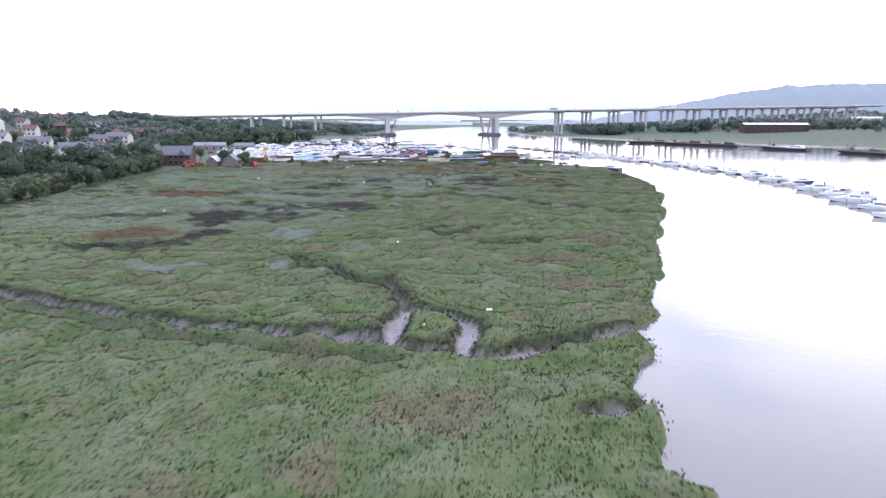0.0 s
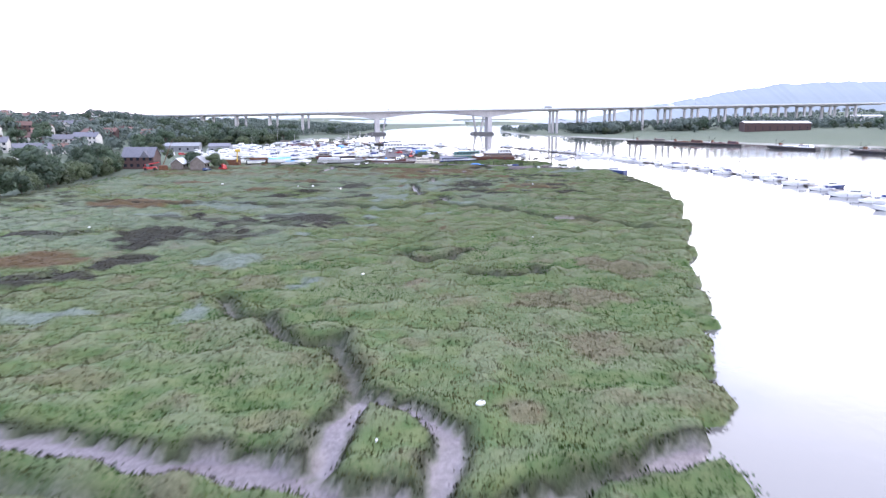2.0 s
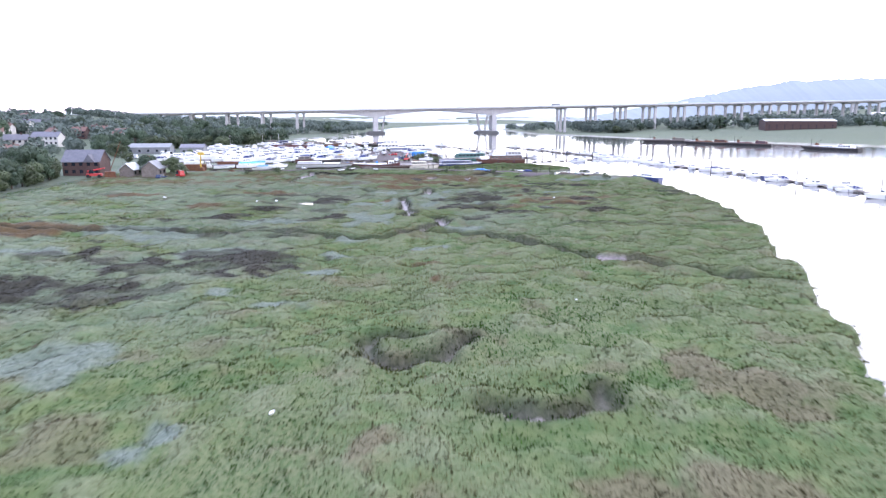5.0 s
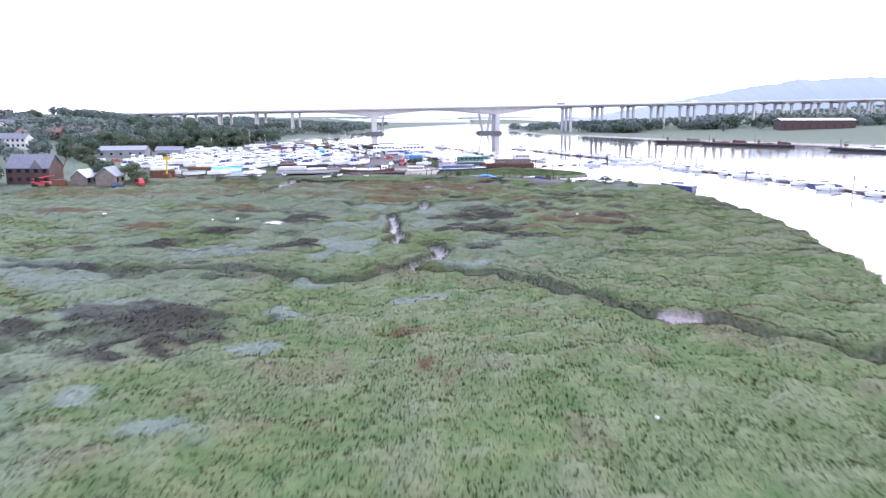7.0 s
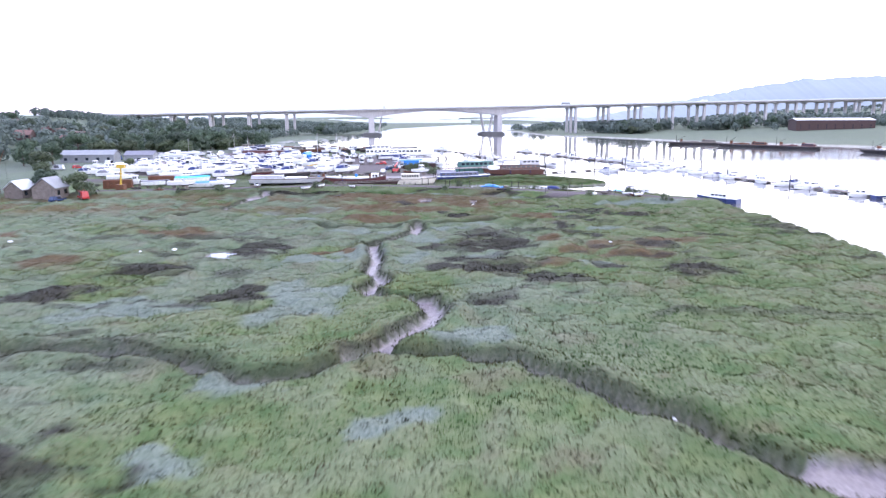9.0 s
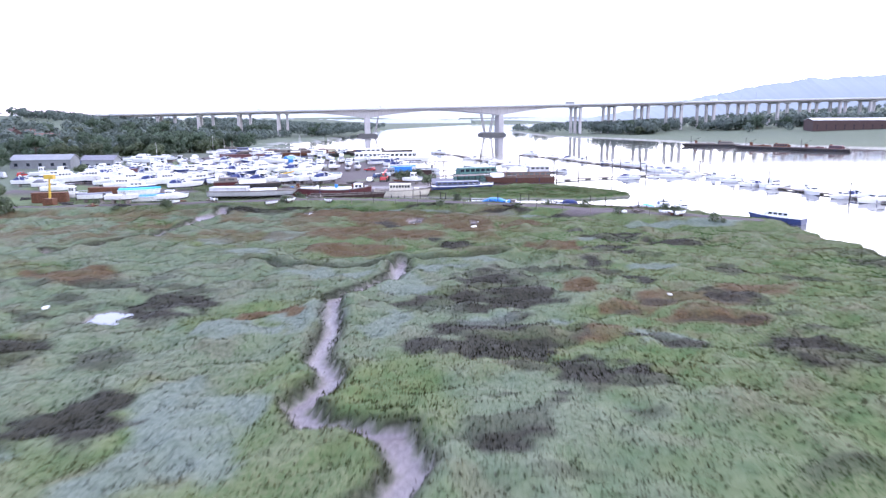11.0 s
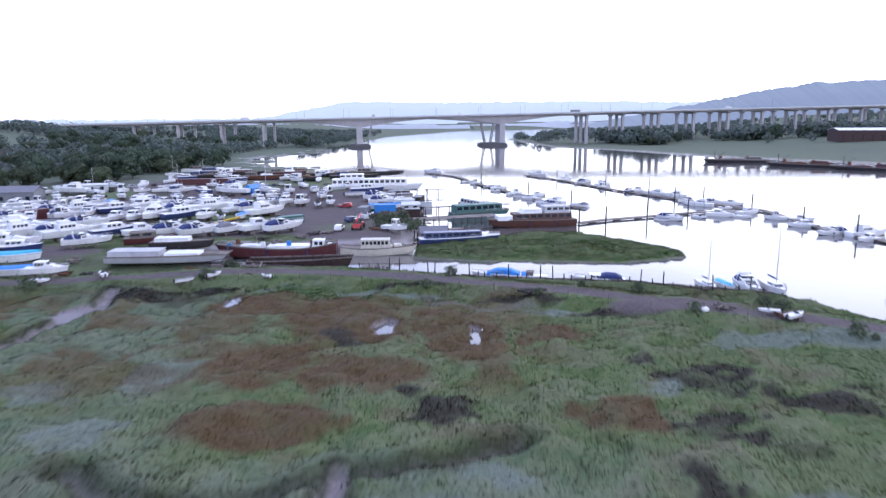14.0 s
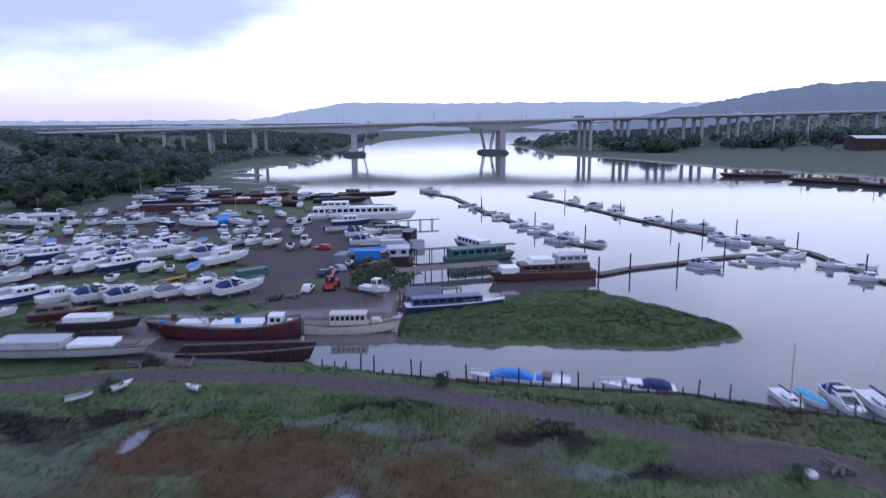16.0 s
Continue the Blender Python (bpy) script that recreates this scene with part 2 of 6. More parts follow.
def ground_material():
    """Marsh grass, sea-purslane grey, brown glasswort, dark scrub, mud, gravel and creek banks with painted shade,
    blended by the plan's own fields.
    """
    m = bpy.data.materials.new("marsh and shore")
    m.use_nodes = True
    n, l = m.node_tree.nodes, m.node_tree.links
    b = n["Principled BSDF"]
    tc = n.new("ShaderNodeTexCoord")

    def noise_at(scale, detail=4.0):
        t = n.new("ShaderNodeTexNoise")
        t.inputs["Scale"].default_value, t.inputs["Detail"].default_value = scale, detail
        l.new(tc.outputs["Object"], t.inputs["Vector"])
        return t.outputs["Fac"]

    def ramped(fac, c0, c1, p0=0.35, p1=0.65):
        r = n.new("ShaderNodeValToRGB")
        r.color_ramp.elements[0].position, r.color_ramp.elements[0].color = p0, (*c0, 1)
        r.color_ramp.elements[1].position, r.color_ramp.elements[1].color = p1, (*c1, 1)
        l.new(fac, r.inputs["Fac"])
        return r.outputs["Color"]

    def mixed(fac, a, c):
        x = n.new("ShaderNodeMix")
        x.data_type = "RGBA"
        l.new(fac, x.inputs["Factor"])
        l.new(a, x.inputs["A"])
        l.new(c, x.inputs["B"])
        return x.outputs["Result"]

    def layer(name):
        a = n.new("ShaderNodeAttribute")
        a.attribute_name = name
        return a.outputs["Fac"]

    broad, mid, fine = noise_at(0.06), noise_at(0.55), noise_at(3.2, 5.0)
    col = ramped(mid, (0.055, 0.095, 0.028), (0.105, 0.13, 0.05))
    col = mixed(ramped(broad, (0, 0, 0), (1, 1, 1), 0.45, 0.6), col, ramped(fine, (0.065, 0.1, 0.036), (0.12, 0.135, 0.065)))
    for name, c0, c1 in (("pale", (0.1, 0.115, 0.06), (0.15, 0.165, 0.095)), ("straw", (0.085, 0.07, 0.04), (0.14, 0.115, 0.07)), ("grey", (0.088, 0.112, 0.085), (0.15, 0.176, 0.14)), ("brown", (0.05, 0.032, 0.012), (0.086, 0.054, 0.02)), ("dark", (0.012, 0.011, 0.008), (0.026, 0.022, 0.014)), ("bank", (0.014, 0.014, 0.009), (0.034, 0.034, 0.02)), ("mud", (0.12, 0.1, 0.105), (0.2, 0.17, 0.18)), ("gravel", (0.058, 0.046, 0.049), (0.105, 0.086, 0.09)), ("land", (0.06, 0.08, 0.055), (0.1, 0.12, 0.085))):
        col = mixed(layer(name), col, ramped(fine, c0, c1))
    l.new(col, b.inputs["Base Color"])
    wet = n.new("ShaderNodeMapRange")
    wet.inputs["To Min"].default_value, wet.inputs["To Max"].default_value = 0.95, 0.42
    l.new(layer("mud"), wet.inputs["Value"])
    l.new(wet.outputs["Result"], b.inputs["Roughness"])
    b.inputs["Specular IOR Level"].default_value = 0.35
    bp = n.new("ShaderNodeBump")
    bp.inputs["Strength"].default_value, bp.inputs["Distance"].default_value = 0.5, 0.12
    l.new(fine, bp.inputs["Height"])
    l.new(bp.outputs["Normal"], b.inputs["Normal"])
    return m


GROUND = ground_material()


def water_material():
    m = bpy.data.materials.new("calm river water")
    m.use_nodes = True
    n, l = m.node_tree.nodes, m.node_tree.links
    b = n["Principled BSDF"]
    b.inputs["Base Color"].default_value = (0.11, 0.105, 0.105, 1)
    b.inputs["Roughness"].default_value = 0.06
    b.inputs["IOR"].default_value = 1.6
    b.inputs["Specular IOR Level"].default_value = 1.0
    tc = n.new("ShaderNodeTexCoord")
    small, large = n.new("ShaderNodeTexNoise"), n.new("ShaderNodeTexNoise")
    small.inputs["Scale"].default_value, large.inputs["Scale"].default_value = 0.9, 0.03
    l.new(tc.outputs["Object"], small.inputs["Vector"])
    l.new(tc.outputs["Object"], large.inputs["Vector"])
    bp = n.new("ShaderNodeBump")
    bp.inputs["Distance"].default_value = 0.02
    l.new(large.outputs["Fac"], bp.inputs["Strength"])
    l.new(small.outputs["Fac"], bp.inputs["Height"])
    l.new(bp.outputs["Normal"], b.inputs["Normal"])
    return m


RIVER = water_material()

# ---- the ground: marsh, creeks, causeway, yard, river bed and hills in one sheet ----
SHORE = [(5, -400), (8, 0), (15.5, 39), (17, 50), (18, 60), (22.5, 71), (32.5, 94), (40, 120), (54.5, 164), (64.5, 192), (71, 220), (75, 254), (76.5, 275), (75, 300), (60, 322), (51, 326), (40, 330.5), (15, 335), (-8, 341), (-32, 347),
         (-34, 358), (-10, 361), (2, 367), (4, 395), (2, 438), (-6, 468), (-22, 557), (-72, 572), (-91, 623), (-119, 713), (-103, 877), (-103, 1020), (-83, 1396), (60, 1900), (500, 2300)]
FARSHORE = [(900, 2300), (300, 1800), (102, 1183), (120, 914), (164, 834), (208, 711), (262, 635), (342, 529), (500, 300), (700, 0), (900, -400)]
RIVER_OUTLINE = SHORE + FARSHORE
ISLE = [(3, 355), (3, 367), (22, 381), (41, 384.5), (53, 369.5), (58.7, 361), (58, 354), (51, 351), (43, 349), (29, 351), (16, 351)]
TRACK = [(-90, 322), (-60, 327), (-44, 330.6), (-25, 335), (-10, 333.6), (5, 329.6), (15, 325.5), (27, 320.6), (35, 316.5), (42, 312), (51, 307), (66, 298)]
CREEKS = [
    ([(-110, 100), (-57, 84.6), (-46, 78.1), (-35, 73.6), (-25, 70.5), (-17, 68.2), (-9.4, 66.4), (-3.5, 63.9), (1, 62.3), (4.1, 61), (8.8, 63)], 1.35, 1.1),
    ([(8.8, 63), (12.3, 65.6), (16.2, 67.8), (19, 68)], 0.5, 0.9),
    ([(16.5, 67.8), (19, 69.6), (25, 69.5)], 1.1, 1.0),
    ([(12, 48.6), (15, 49.4), (20, 50)], 0.8, 1.0),
    ([(-5.5, 67.2), (-5.7, 73.7), (-3.6, 77.6), (-0.3, 76), (3.2, 72), (1.7, 63.4)], 0.9, 1.1),
    ([(-3.6, 77.6), (-6, 84.1), (-7.6, 91.7), (-10.1, 90.9), (-13.4, 92.9), (-16.4, 98.1), (-20.3, 100.2), (-24, 107.8)], 0.42, 1.0),
    ([(-110, 204), (-57, 197.8), (-36, 195.8), (-26, 195.6), (-18, 193.9), (-11.2, 189.1), (-5.7, 190.5), (0, 193.6), (6, 195.1), (12, 193.4), (16.5, 187.3), (22, 181.9), (24.4, 177.2), (28, 172.9), (33.4, 171.9), (36.6, 166.5), (43, 161.2), (52, 157)], 0.68, 1.3),
    ([(-2.2, 193.6), (1.4, 198.7), (5.2, 208), (3.7, 213), (-1.8, 213.9), (-3.6, 217.7), (-2.1, 223.2), (-4.2, 227.2), (-4.3, 236.9), (-6, 247.9), (-3.1, 251.8), (1, 259.3), (0.8, 268.3)], 0.8, 1.0),
    ([(-21, 268.8), (-16.7, 265.5), (-11.9, 263.4), (-7.2, 263.3), (1.3, 267.7), (6.3, 269.4), (15.6, 272.8)], 0.6, 1.0),
    ([(-50, 76), (-30, 67.5), (-15, 62), (-4, 59.5)], 0.3, 0.35),
    ([(1, 134.7), (-2.1, 136.3), (-3.6, 133.9), (-1.9, 129.8), (-0.1, 128.6), (2.3, 129.8), (4.1, 130), (6.4, 135.6)], 0.38, 0.9),
    ([(7.7, 120.3), (10.5, 118.2), (15.6, 120.2), (16.5, 123.5)], 0.5, 0.9),
    ([(-55, 277), (-45, 289), (-44.5, 297), (-43, 308), (-41, 316), (-43, 324)], 1.2, 0.6),
]
# pools and bare mud: centre x, y, half-widths
POOLS = [(1.4, 305.5, 1.5, 3.0), (13, 302.4, 0.5, 3.2), (-22.3, 318.9, 1.0, 3.0), (-43, 313, 3.5, 4), (29, 172.5, 2.4, 2.2), (10.6, 118, 1.6, 1.2), (-29, 240, 1.8, 2.4)]
DARK_WEST = [(-50, 150, 5.1, 9), (-38, 153, 4.8, 6), (-44, 128, 2.5, 2.8), (-51, 119, 4.6, 4), (-38, 167, 4.6, 4.7), (-24, 172, 6.5, 6), (-51, 178, 2.5, 4.5), (-71, 155, 6.4, 3.2), (-24, 245, 3.9, 5.5), (-41, 215, 3.9, 3.5), (-20, 214, 3.4, 3.5), (-24, 168, 3.4, 4), (-26, 161, 2.5, 3.2), (-34, 229, 4.9, 3.4), (-19, 165, 1.8, 1.4), (-25, 241, 2.6, 2), (-61, 115, 6, 3), (-34, 321, 5, 3.5), (-27, 324, 4, 1.6)]
DARK_EAST = [(15, 250, 4.6, 6), (8.5, 245, 3.6, 3), (14, 233, 5, 3.2), (9.3, 231, 4, 3), (31, 255, 2.2, 2.5), (28.7, 266, 2, 2.5), (33, 275.5, 2.6, 2.6), (9, 280.3, 3.4, 2.4), (-5, 301, 2.4, 2.5), (33, 310, 4, 1.8), (46, 281, 4, 2.5), (41, 244, 3, 3), (3.8, 243, 2, 1.5), (28, 232, 3, 2), (30, 292, 2, 2), (12, 256, 4, 3), (11, 236, 4.5, 2.5), (18, 223, 4, 3.5), (36, 286, 4, 3), (40, 228, 3.8, 3.5), (12, 214, 3, 3), (-12, 331, 4.5, 1.2), (3.5, 326.5, 4.5, 1.3), (20, 317, 6, 1.2)]
DARK = DARK_WEST + DARK_EAST
BROWN = [(-10.7, 293, 6, 7), (-8, 277, 6, 3.5), (11, 300, 4, 7), (22, 302.5, 4, 4), (26, 278, 4, 4), (22.6, 252, 2.4, 4), (35, 245.7, 5, 3), (36, 239, 5, 2.5), (27, 242.6, 3, 2.5), (-11.6, 241, 2, 2), (44, 250, 3.5, 3), (23, 233, 3, 2), (1, 289, 5, 5), (-18, 317, 6.5, 6), (-7, 313, 7, 8), (-2, 305, 7, 7), (10, 309, 4.5, 4), (-42, 258, 5, 4), (-53, 235, 5, 4), (-79, 258, 7.4, 5.2), (3, 169, 1.2, 1.7), (3, 160, 0.8, 1), (-60, 130, 6.9, 6), (-73, 200, 10, 7)]
GREY = [(3, 252.5, 3, 6), (7, 264, 4, 2.4), (12, 268.5, 4, 1.6), (-7, 259, 5, 2.4), (1, 237.5, 2.5, 4), (10.6, 237, 3, 2), (-7.3, 239, 3, 6), (20, 237, 2.4, 2), (30, 233, 3, 2), (32, 286, 3, 2), (35, 263, 3, 2.5), (52, 298, 12, 2.6), (-21, 289, 4, 5), (-14, 236, 4, 4), (-22, 274, 4, 4), (-11, 213, 5, 9), (-30, 209, 8, 5), (8, 199, 4.4, 3.6), (-11, 175, 2.7, 2.3), (-10, 186, 3.8, 3), (2, 180, 2.4, 2.2), (-14, 166, 2.3, 2.3), (-44, 192, 5.4, 6)]
GREY_WEST = [(-31, 178, 5, 4.4), (-22, 153, 2.2, 2.7), (-14, 148, 3, 2), (-29, 129, 4.8, 6), (-17, 114, 1.9, 2.6), (-25, 102, 2, 4), (-54, 199, 11, 6), (-60, 178, 7, 3.5), (-42, 100, 6, 3), (-14, 327.3, 6, 1.1), (-3, 324.4, 6, 1.2), (5, 320.3, 5, 1.7), (10, 315.6, 5, 1.9), (18, 314.5, 5, 1.8), (24, 310.5, 5, 2.2), (-2, 310, 1.6, 1.6), (-30, 283, 3, 4)]
STRAW = [(26, 129, 3, 7), (15, 106, 4.2, 5), (28, 122, 3.4, 3.4), (0, 114, 2, 2.6), (1, 48, 5, 5), (-7, 40, 1.5, 2.8), (17, 90, 3, 4), (8, 75, 3, 2), (22, 108, 3, 4)]


def spots(x, y, items, seed):
    """How far each place lies inside any of the ragged patches, 0 to 1."""
    u = x + 9.0 * (field(x, y, 5.0, 4, seed) - 0.5)
    v = y + 7.0 * (field(x, y, 5.0, 4, seed + 9) - 0.5)
    best = -np.ones(np.shape(x))
    for cx, cy, rx, ry in items:
        best = np.maximum(best, 1.25 - np.hypot((u - cx) / rx, (v - cy) / ry))
    return best


def terrain(x, y):
    """Height of the land and the layers of its cover."""
    wob = (field(x, y, 7.0, 3, 5) - 0.5) * 5.5
    near = (y < 300) & (x > -20)
    lobes = 7.5 * np.abs(field(x, y, 6.5, 2, 6) - 0.5) - 1.1 - 1.6 * smooth01(60, 100, y)
    d = polyline_distance(x, y, SHORE)
    df = polyline_distance(x, y, FARSHORE)
    wet = inside(x, y, RIVER_OUTLINE)
    s = np.where(wet, -1.0, 1.0) * np.minimum(d, df)
    s = s + np.where(near, lobes, 0.35 * wob * np.clip(np.abs(y - 330) / 60, 0.08, 1))
    flats = smooth01(560, 620, y) * (1 - smooth01(900, 1000, y)) * np.where(x < 0, 1, 0)
    s = s + flats * 75 * (field(x * 0.45, y, 15, 3, 7) - 0.5)
    isle = inside(x, y, ISLE)
    di = polyline_distance(x, y, ISLE + ISLE[:1])
    si = np.where(isle, 1.0, -1.0) * di + 0.25 * wob
    marsh = (y < 326) & (x > -112) & (x < 120)
    hummock = 1.25 * (field(x, y, 3.2, 2, 11) - 0.5) + 0.5 * (field(x, y, 11.0, 2, 12) - 0.5) + 0.4 * (field(x, y, 1.3, 1, 13) - 0.5)
    h = MARSH + np.where(marsh, hummock, 0.25 * hummock)
    mud = np.zeros(np.shape(x))
    bare = np.zeros(np.shape(x))
    bank_mud_shade = np.zeros(np.shape(x))
    for line, width, depth in CREEKS:
        c = polyline_distance(x + 1.6 * (field(x, y, 4.0, 2, 21) - 0.5), y + 1.6 * (field(x, y, 4.0, 2, 22) - 0.5), line)
        w = width * (0.8 + 0.5 * field(x, y, 9.0, 1, 23))
        h = h - (depth + 0.5) * (1 - smooth01(w * 0.8, w * 0.8 + 0.7, c)) + 0.42 * np.exp(-((c - w - 1.7) / 0.9) ** 2)
        mud = np.maximum(mud, (1 - smooth01(w * 0.75, w * 0.75 + 0.45, c)) * (1.0 if width > 0.7 else 0.25))
        bank_mud_shade = np.maximum(bank_mud_shade, np.exp(-((c - w * 0.8 - 0.5) / 0.5) ** 2) if width > 0.7 else (0.4 if width < 0.35 else 1.0) * np.exp(-(c / (w + 1.1)) ** 2))
        bare = np.maximum(bare, 1 - smooth01(w * 0.8 + 0.2, w * 0.8 + 0.75, c))
    pool = np.max([1.2 - np.hypot((x - a) / p, (y - b) / q) + 1.1 * (field(x, y, 2.2, 2, 33) - 0.5) for a, b, p, q in POOLS], axis=0)
    mud = np.maximum(mud, smooth01(0.1, 0.3, pool))
    h = h + (MARSH - 0.5 - h) * smooth01(0.05, 0.35, pool)
    h = np.where(marsh, np.maximum(h, WATER + 0.1), h)
    # the causeway and its track
    ct = polyline_distance(x, y, TRACK)
    bank = 1 - smooth01(3.0, 7.5, ct)
    h = h * (1 - bank) + (0.25 + 0.3 * hummock) * bank
    ruts = np.exp(-((ct - 0.75) / 0.28) ** 2)
    h = h - 0.08 * ruts * bank
    gravel = np.where(ct < 60, smooth01(0.35, 0.7, (1 - smooth01(1.5, 3.0, ct)) * (0.75 + 0.5 * field(x, y, 2.5, 2, 41)) * (0.7 + 0.3 * ruts)), 0)
    spread = np.exp(-(((x - 42) / 13) ** 2 + ((y - 312) / 4.0) ** 2))
    gravel = np.maximum(gravel, smooth01(0.45, 0.75, spread * (0.8 + 0.4 * field(x, y, 3, 2, 42))))
    # the boatyard
    yard = smooth01(338, 346, y + 0.12 * (x + 30)) * smooth01(-190, -150, x) * (1 - smooth01(540, 600, y)) * (1 - smooth01(-4, 6, x))
    yard = yard * np.where(wet, 0, 1)
    h = h * (1 - yard) + (YARD + 0.15 * hummock) * yard
    hard = yard * smooth01(0.36, 0.52, field(x, y, 22.0, 3, 51) + 0.25 * np.exp(-(((x + 22) / 14) ** 2 + ((y - 408) / 40) ** 2)) - 0.3 * np.exp(-((y - 364) / 5) ** 2))
    gravel = np.maximum(gravel, hard)
    # far land, town hill and downs
    land = np.where((s > 0) & ((y > 560) | (x < -112) | (x > 150)), 1.0, 0.0)
    town = smooth01(-130, -480, x) * smooth01(150, 520, y) * 26 * (1 - 0.5 * smooth01(700, 1200, y))
    right = smooth01(420, 1000, x - 0.12 * (y - 1200)) * smooth01(1150, 1900, y) * 30 + 8 * smooth01(60, 300, np.where(x > 100, s, 0))
    far = 4 * smooth01(2600, 3600, y)
    back = 30 * smooth01(-900, -1500, y)
    rough = 14 * (field(x, y, 160, 3, 62) - 0.5)
    rise = town + right + far + back
    h = h + (rise + rough * np.clip(rise / 25, 0, 1)) * smooth01(0, 160, s)
    # down to the river bed, with a steep lip at the marsh edge
    s2 = np.maximum(s, np.where(s < 0, si, -1e9))
    lip = smooth01(-0.5, 1.2, s2)
    soft = smooth01(-14, 8, s2)
    beach = np.where((y > 340) & (y < 900) & (x < 60) | (df < 60), 1.0, 0.0)
    k = np.where(beach > 0, 0.35 * lip + 0.65 * soft, lip)
    h = np.where(s2 < 12, (WATER - 1.4) * (1 - k) + np.where(si > 0, MARSH - 0.1 + hummock, h) * k, h)
    edge = np.where(s2 < 3, 1 - smooth01(-0.3, 0.5, s2), 0)
    mud = np.maximum(mud, edge)
    mudflat = np.where((beach > 0) & (s2 < 7), 1 - smooth01(2.0, 7.0, s2 + 6 * (field(x, y, 9.0, 2, 71) - 0.5)), 0) * np.where(si > -1.0, 0, 1)
    mud = np.maximum(mud, mudflat)
    cover = {
        "bare": np.maximum(bare, np.clip(mud, 0, 1)),
        "pale": smooth01(0.5, 0.75, field(x, y, 3.2, 2, 11)) * 0.6,
        "straw": np.maximum(smooth01(0.6, 0.74, field(x, y, 4.5, 4, 81)) * 0.5, 0.75 * smooth01(0.1, 0.6, spots(x, y, STRAW, 83) + 0.8 * (field(x, y, 2.0, 2, 86) - 0.5))),
        "grey": np.clip(np.maximum(smooth01(0.1, 0.5, spots(x, y, GREY + GREY_WEST, 91)) * 0.95, 0.42 * np.maximum(smooth01(178, 215, y) * (1 - smooth01(12, 40, x)) * (1 - smooth01(262, 290, y)), smooth01(-8, -30, x) * smooth01(120, 150, y)) * smooth01(0.34, 0.5, field(x, y, 12, 3, 98))) * (0.65 + 0.7 * field(x, y, 2.0, 2, 92)), 0, 1),
        "brown": np.clip(np.maximum(smooth01(-0.1, 0.35, spots(x, y, BROWN, 93)), 0.7 * smooth01(276, 292, y) * (1 - smooth01(317, 325, y)) * smooth01(0.45, 0.58, field(x, y, 7, 3, 78)) * (1 - smooth01(14, 30, x))) * (0.55 + 0.9 * field(x, y, 3.0, 2, 94)), 0, 1),
        "dark": np.maximum(smooth01(-0.1, 0.22, spots(x, y, DARK, 95) + 1.5 * (field(x, y, 2.6, 3, 96) - 0.5)) * (0.6 + 0.4 * smooth01(0.34, 0.48, field(x * 0.4, y, 2.4, 2, 100))), 0.75 * smooth01(0.62, 0.72, field(x * 0.45, y, 3.4, 3, 99)) * np.maximum(smooth01(2, 12, x) * smooth01(200, 212, y) * (1 - smooth01(262, 285, y)), smooth01(-14, -24, x) * smooth01(135, 160, y) * (1 - smooth01(250, 270, y)))) * 0.94,
        # bank: dark mud and plants, plus the creeks' undercut shadow put into the colour
        "bank": bank_mud_shade * np.where(marsh, 0.92, 0) * (1 - np.clip(mud, 0, 1)),
        "mud": np.clip(mud, 0, 1), "gravel": np.clip(gravel, 0, 1),
        "land": land * (0.7 + 0.3 * field(x, y, 30, 2, 97)),
    }
    for name in ("pale", "straw", "grey", "brown", "dark"):
        cover[name] = np.where(marsh, cover[name], 0.3 * cover[name]) * (1 - np.where(si > 0, 1, 0))
    return h, cover


def spaced(*runs):
    out = []
    for a, b, n in runs:
        out.append(np.linspace(a, b, n, endpoint=False))
    return np.concatenate(out)


def outward(a, b, n):
    return a + (b - a) * (np.linspace(0, 1, n) ** 2.5)


gx = np.concatenate([outward(-140, -4800, 44)[::-1][:-1], spaced((-140, 84, 384), (84, 300, 70)), outward(300, 4800, 44)])
gy = np.concatenate([outward(26, -3500, 26)[::-1][:-1], spaced((26, 400, 610), (400, 640, 120), (640, 1400, 110)), outward(1400, 4900, 40)])
GX, GY = np.meshgrid(gx, gy)
GZ, COVER = terrain(GX, GY)


def ground():
    me = bpy.data.meshes.new("ground")
    nx, ny = len(gx), len(gy)
    co = np.stack([GX.ravel(), GY.ravel(), GZ.ravel()], 1)
    i = (np.arange(ny - 1)[:, None] * nx + np.arange(nx - 1)[None, :]).ravel()
    quads = np.stack([i, i + 1, i + nx + 1, i + nx], 1)
    me.vertices.add(len(co))
    me.vertices.foreach_set("co", co.ravel())
    me.loops.add(quads.size)
    me.loops.foreach_set("vertex_index", quads.ravel())
    me.polygons.add(len(quads))
    me.polygons.foreach_set("loop_start", np.arange(len(quads)) * 4)
    me.polygons.foreach_set("use_smooth", np.ones(len(quads), bool))
    me.update(calc_edges=True)
    for name, values in COVER.items():
        me.attributes.new(name, "FLOAT", "POINT").data.foreach_set("value", values.ravel().astype(np.float32))
    return tagged(part("ground", me, GROUND), "salt marsh of green, grey and brown plants with muddy creeks", "ground", kind="structure")


ground()


def height(x, y):
    i, j = int(np.clip(np.searchsorted(gx, x) - 1, 0, len(gx) - 2)), int(np.clip(np.searchsorted(gy, y) - 1, 0, len(gy) - 2))
    u, v = (x - gx[i]) / (gx[i + 1] - gx[i]), (y - gy[j]) / (gy[j + 1] - gy[j])
    return float((GZ[j, i] * (1 - u) + GZ[j, i + 1] * u) * (1 - v) + (GZ[j + 1, i] * (1 - u) + GZ[j + 1, i + 1] * u) * v)


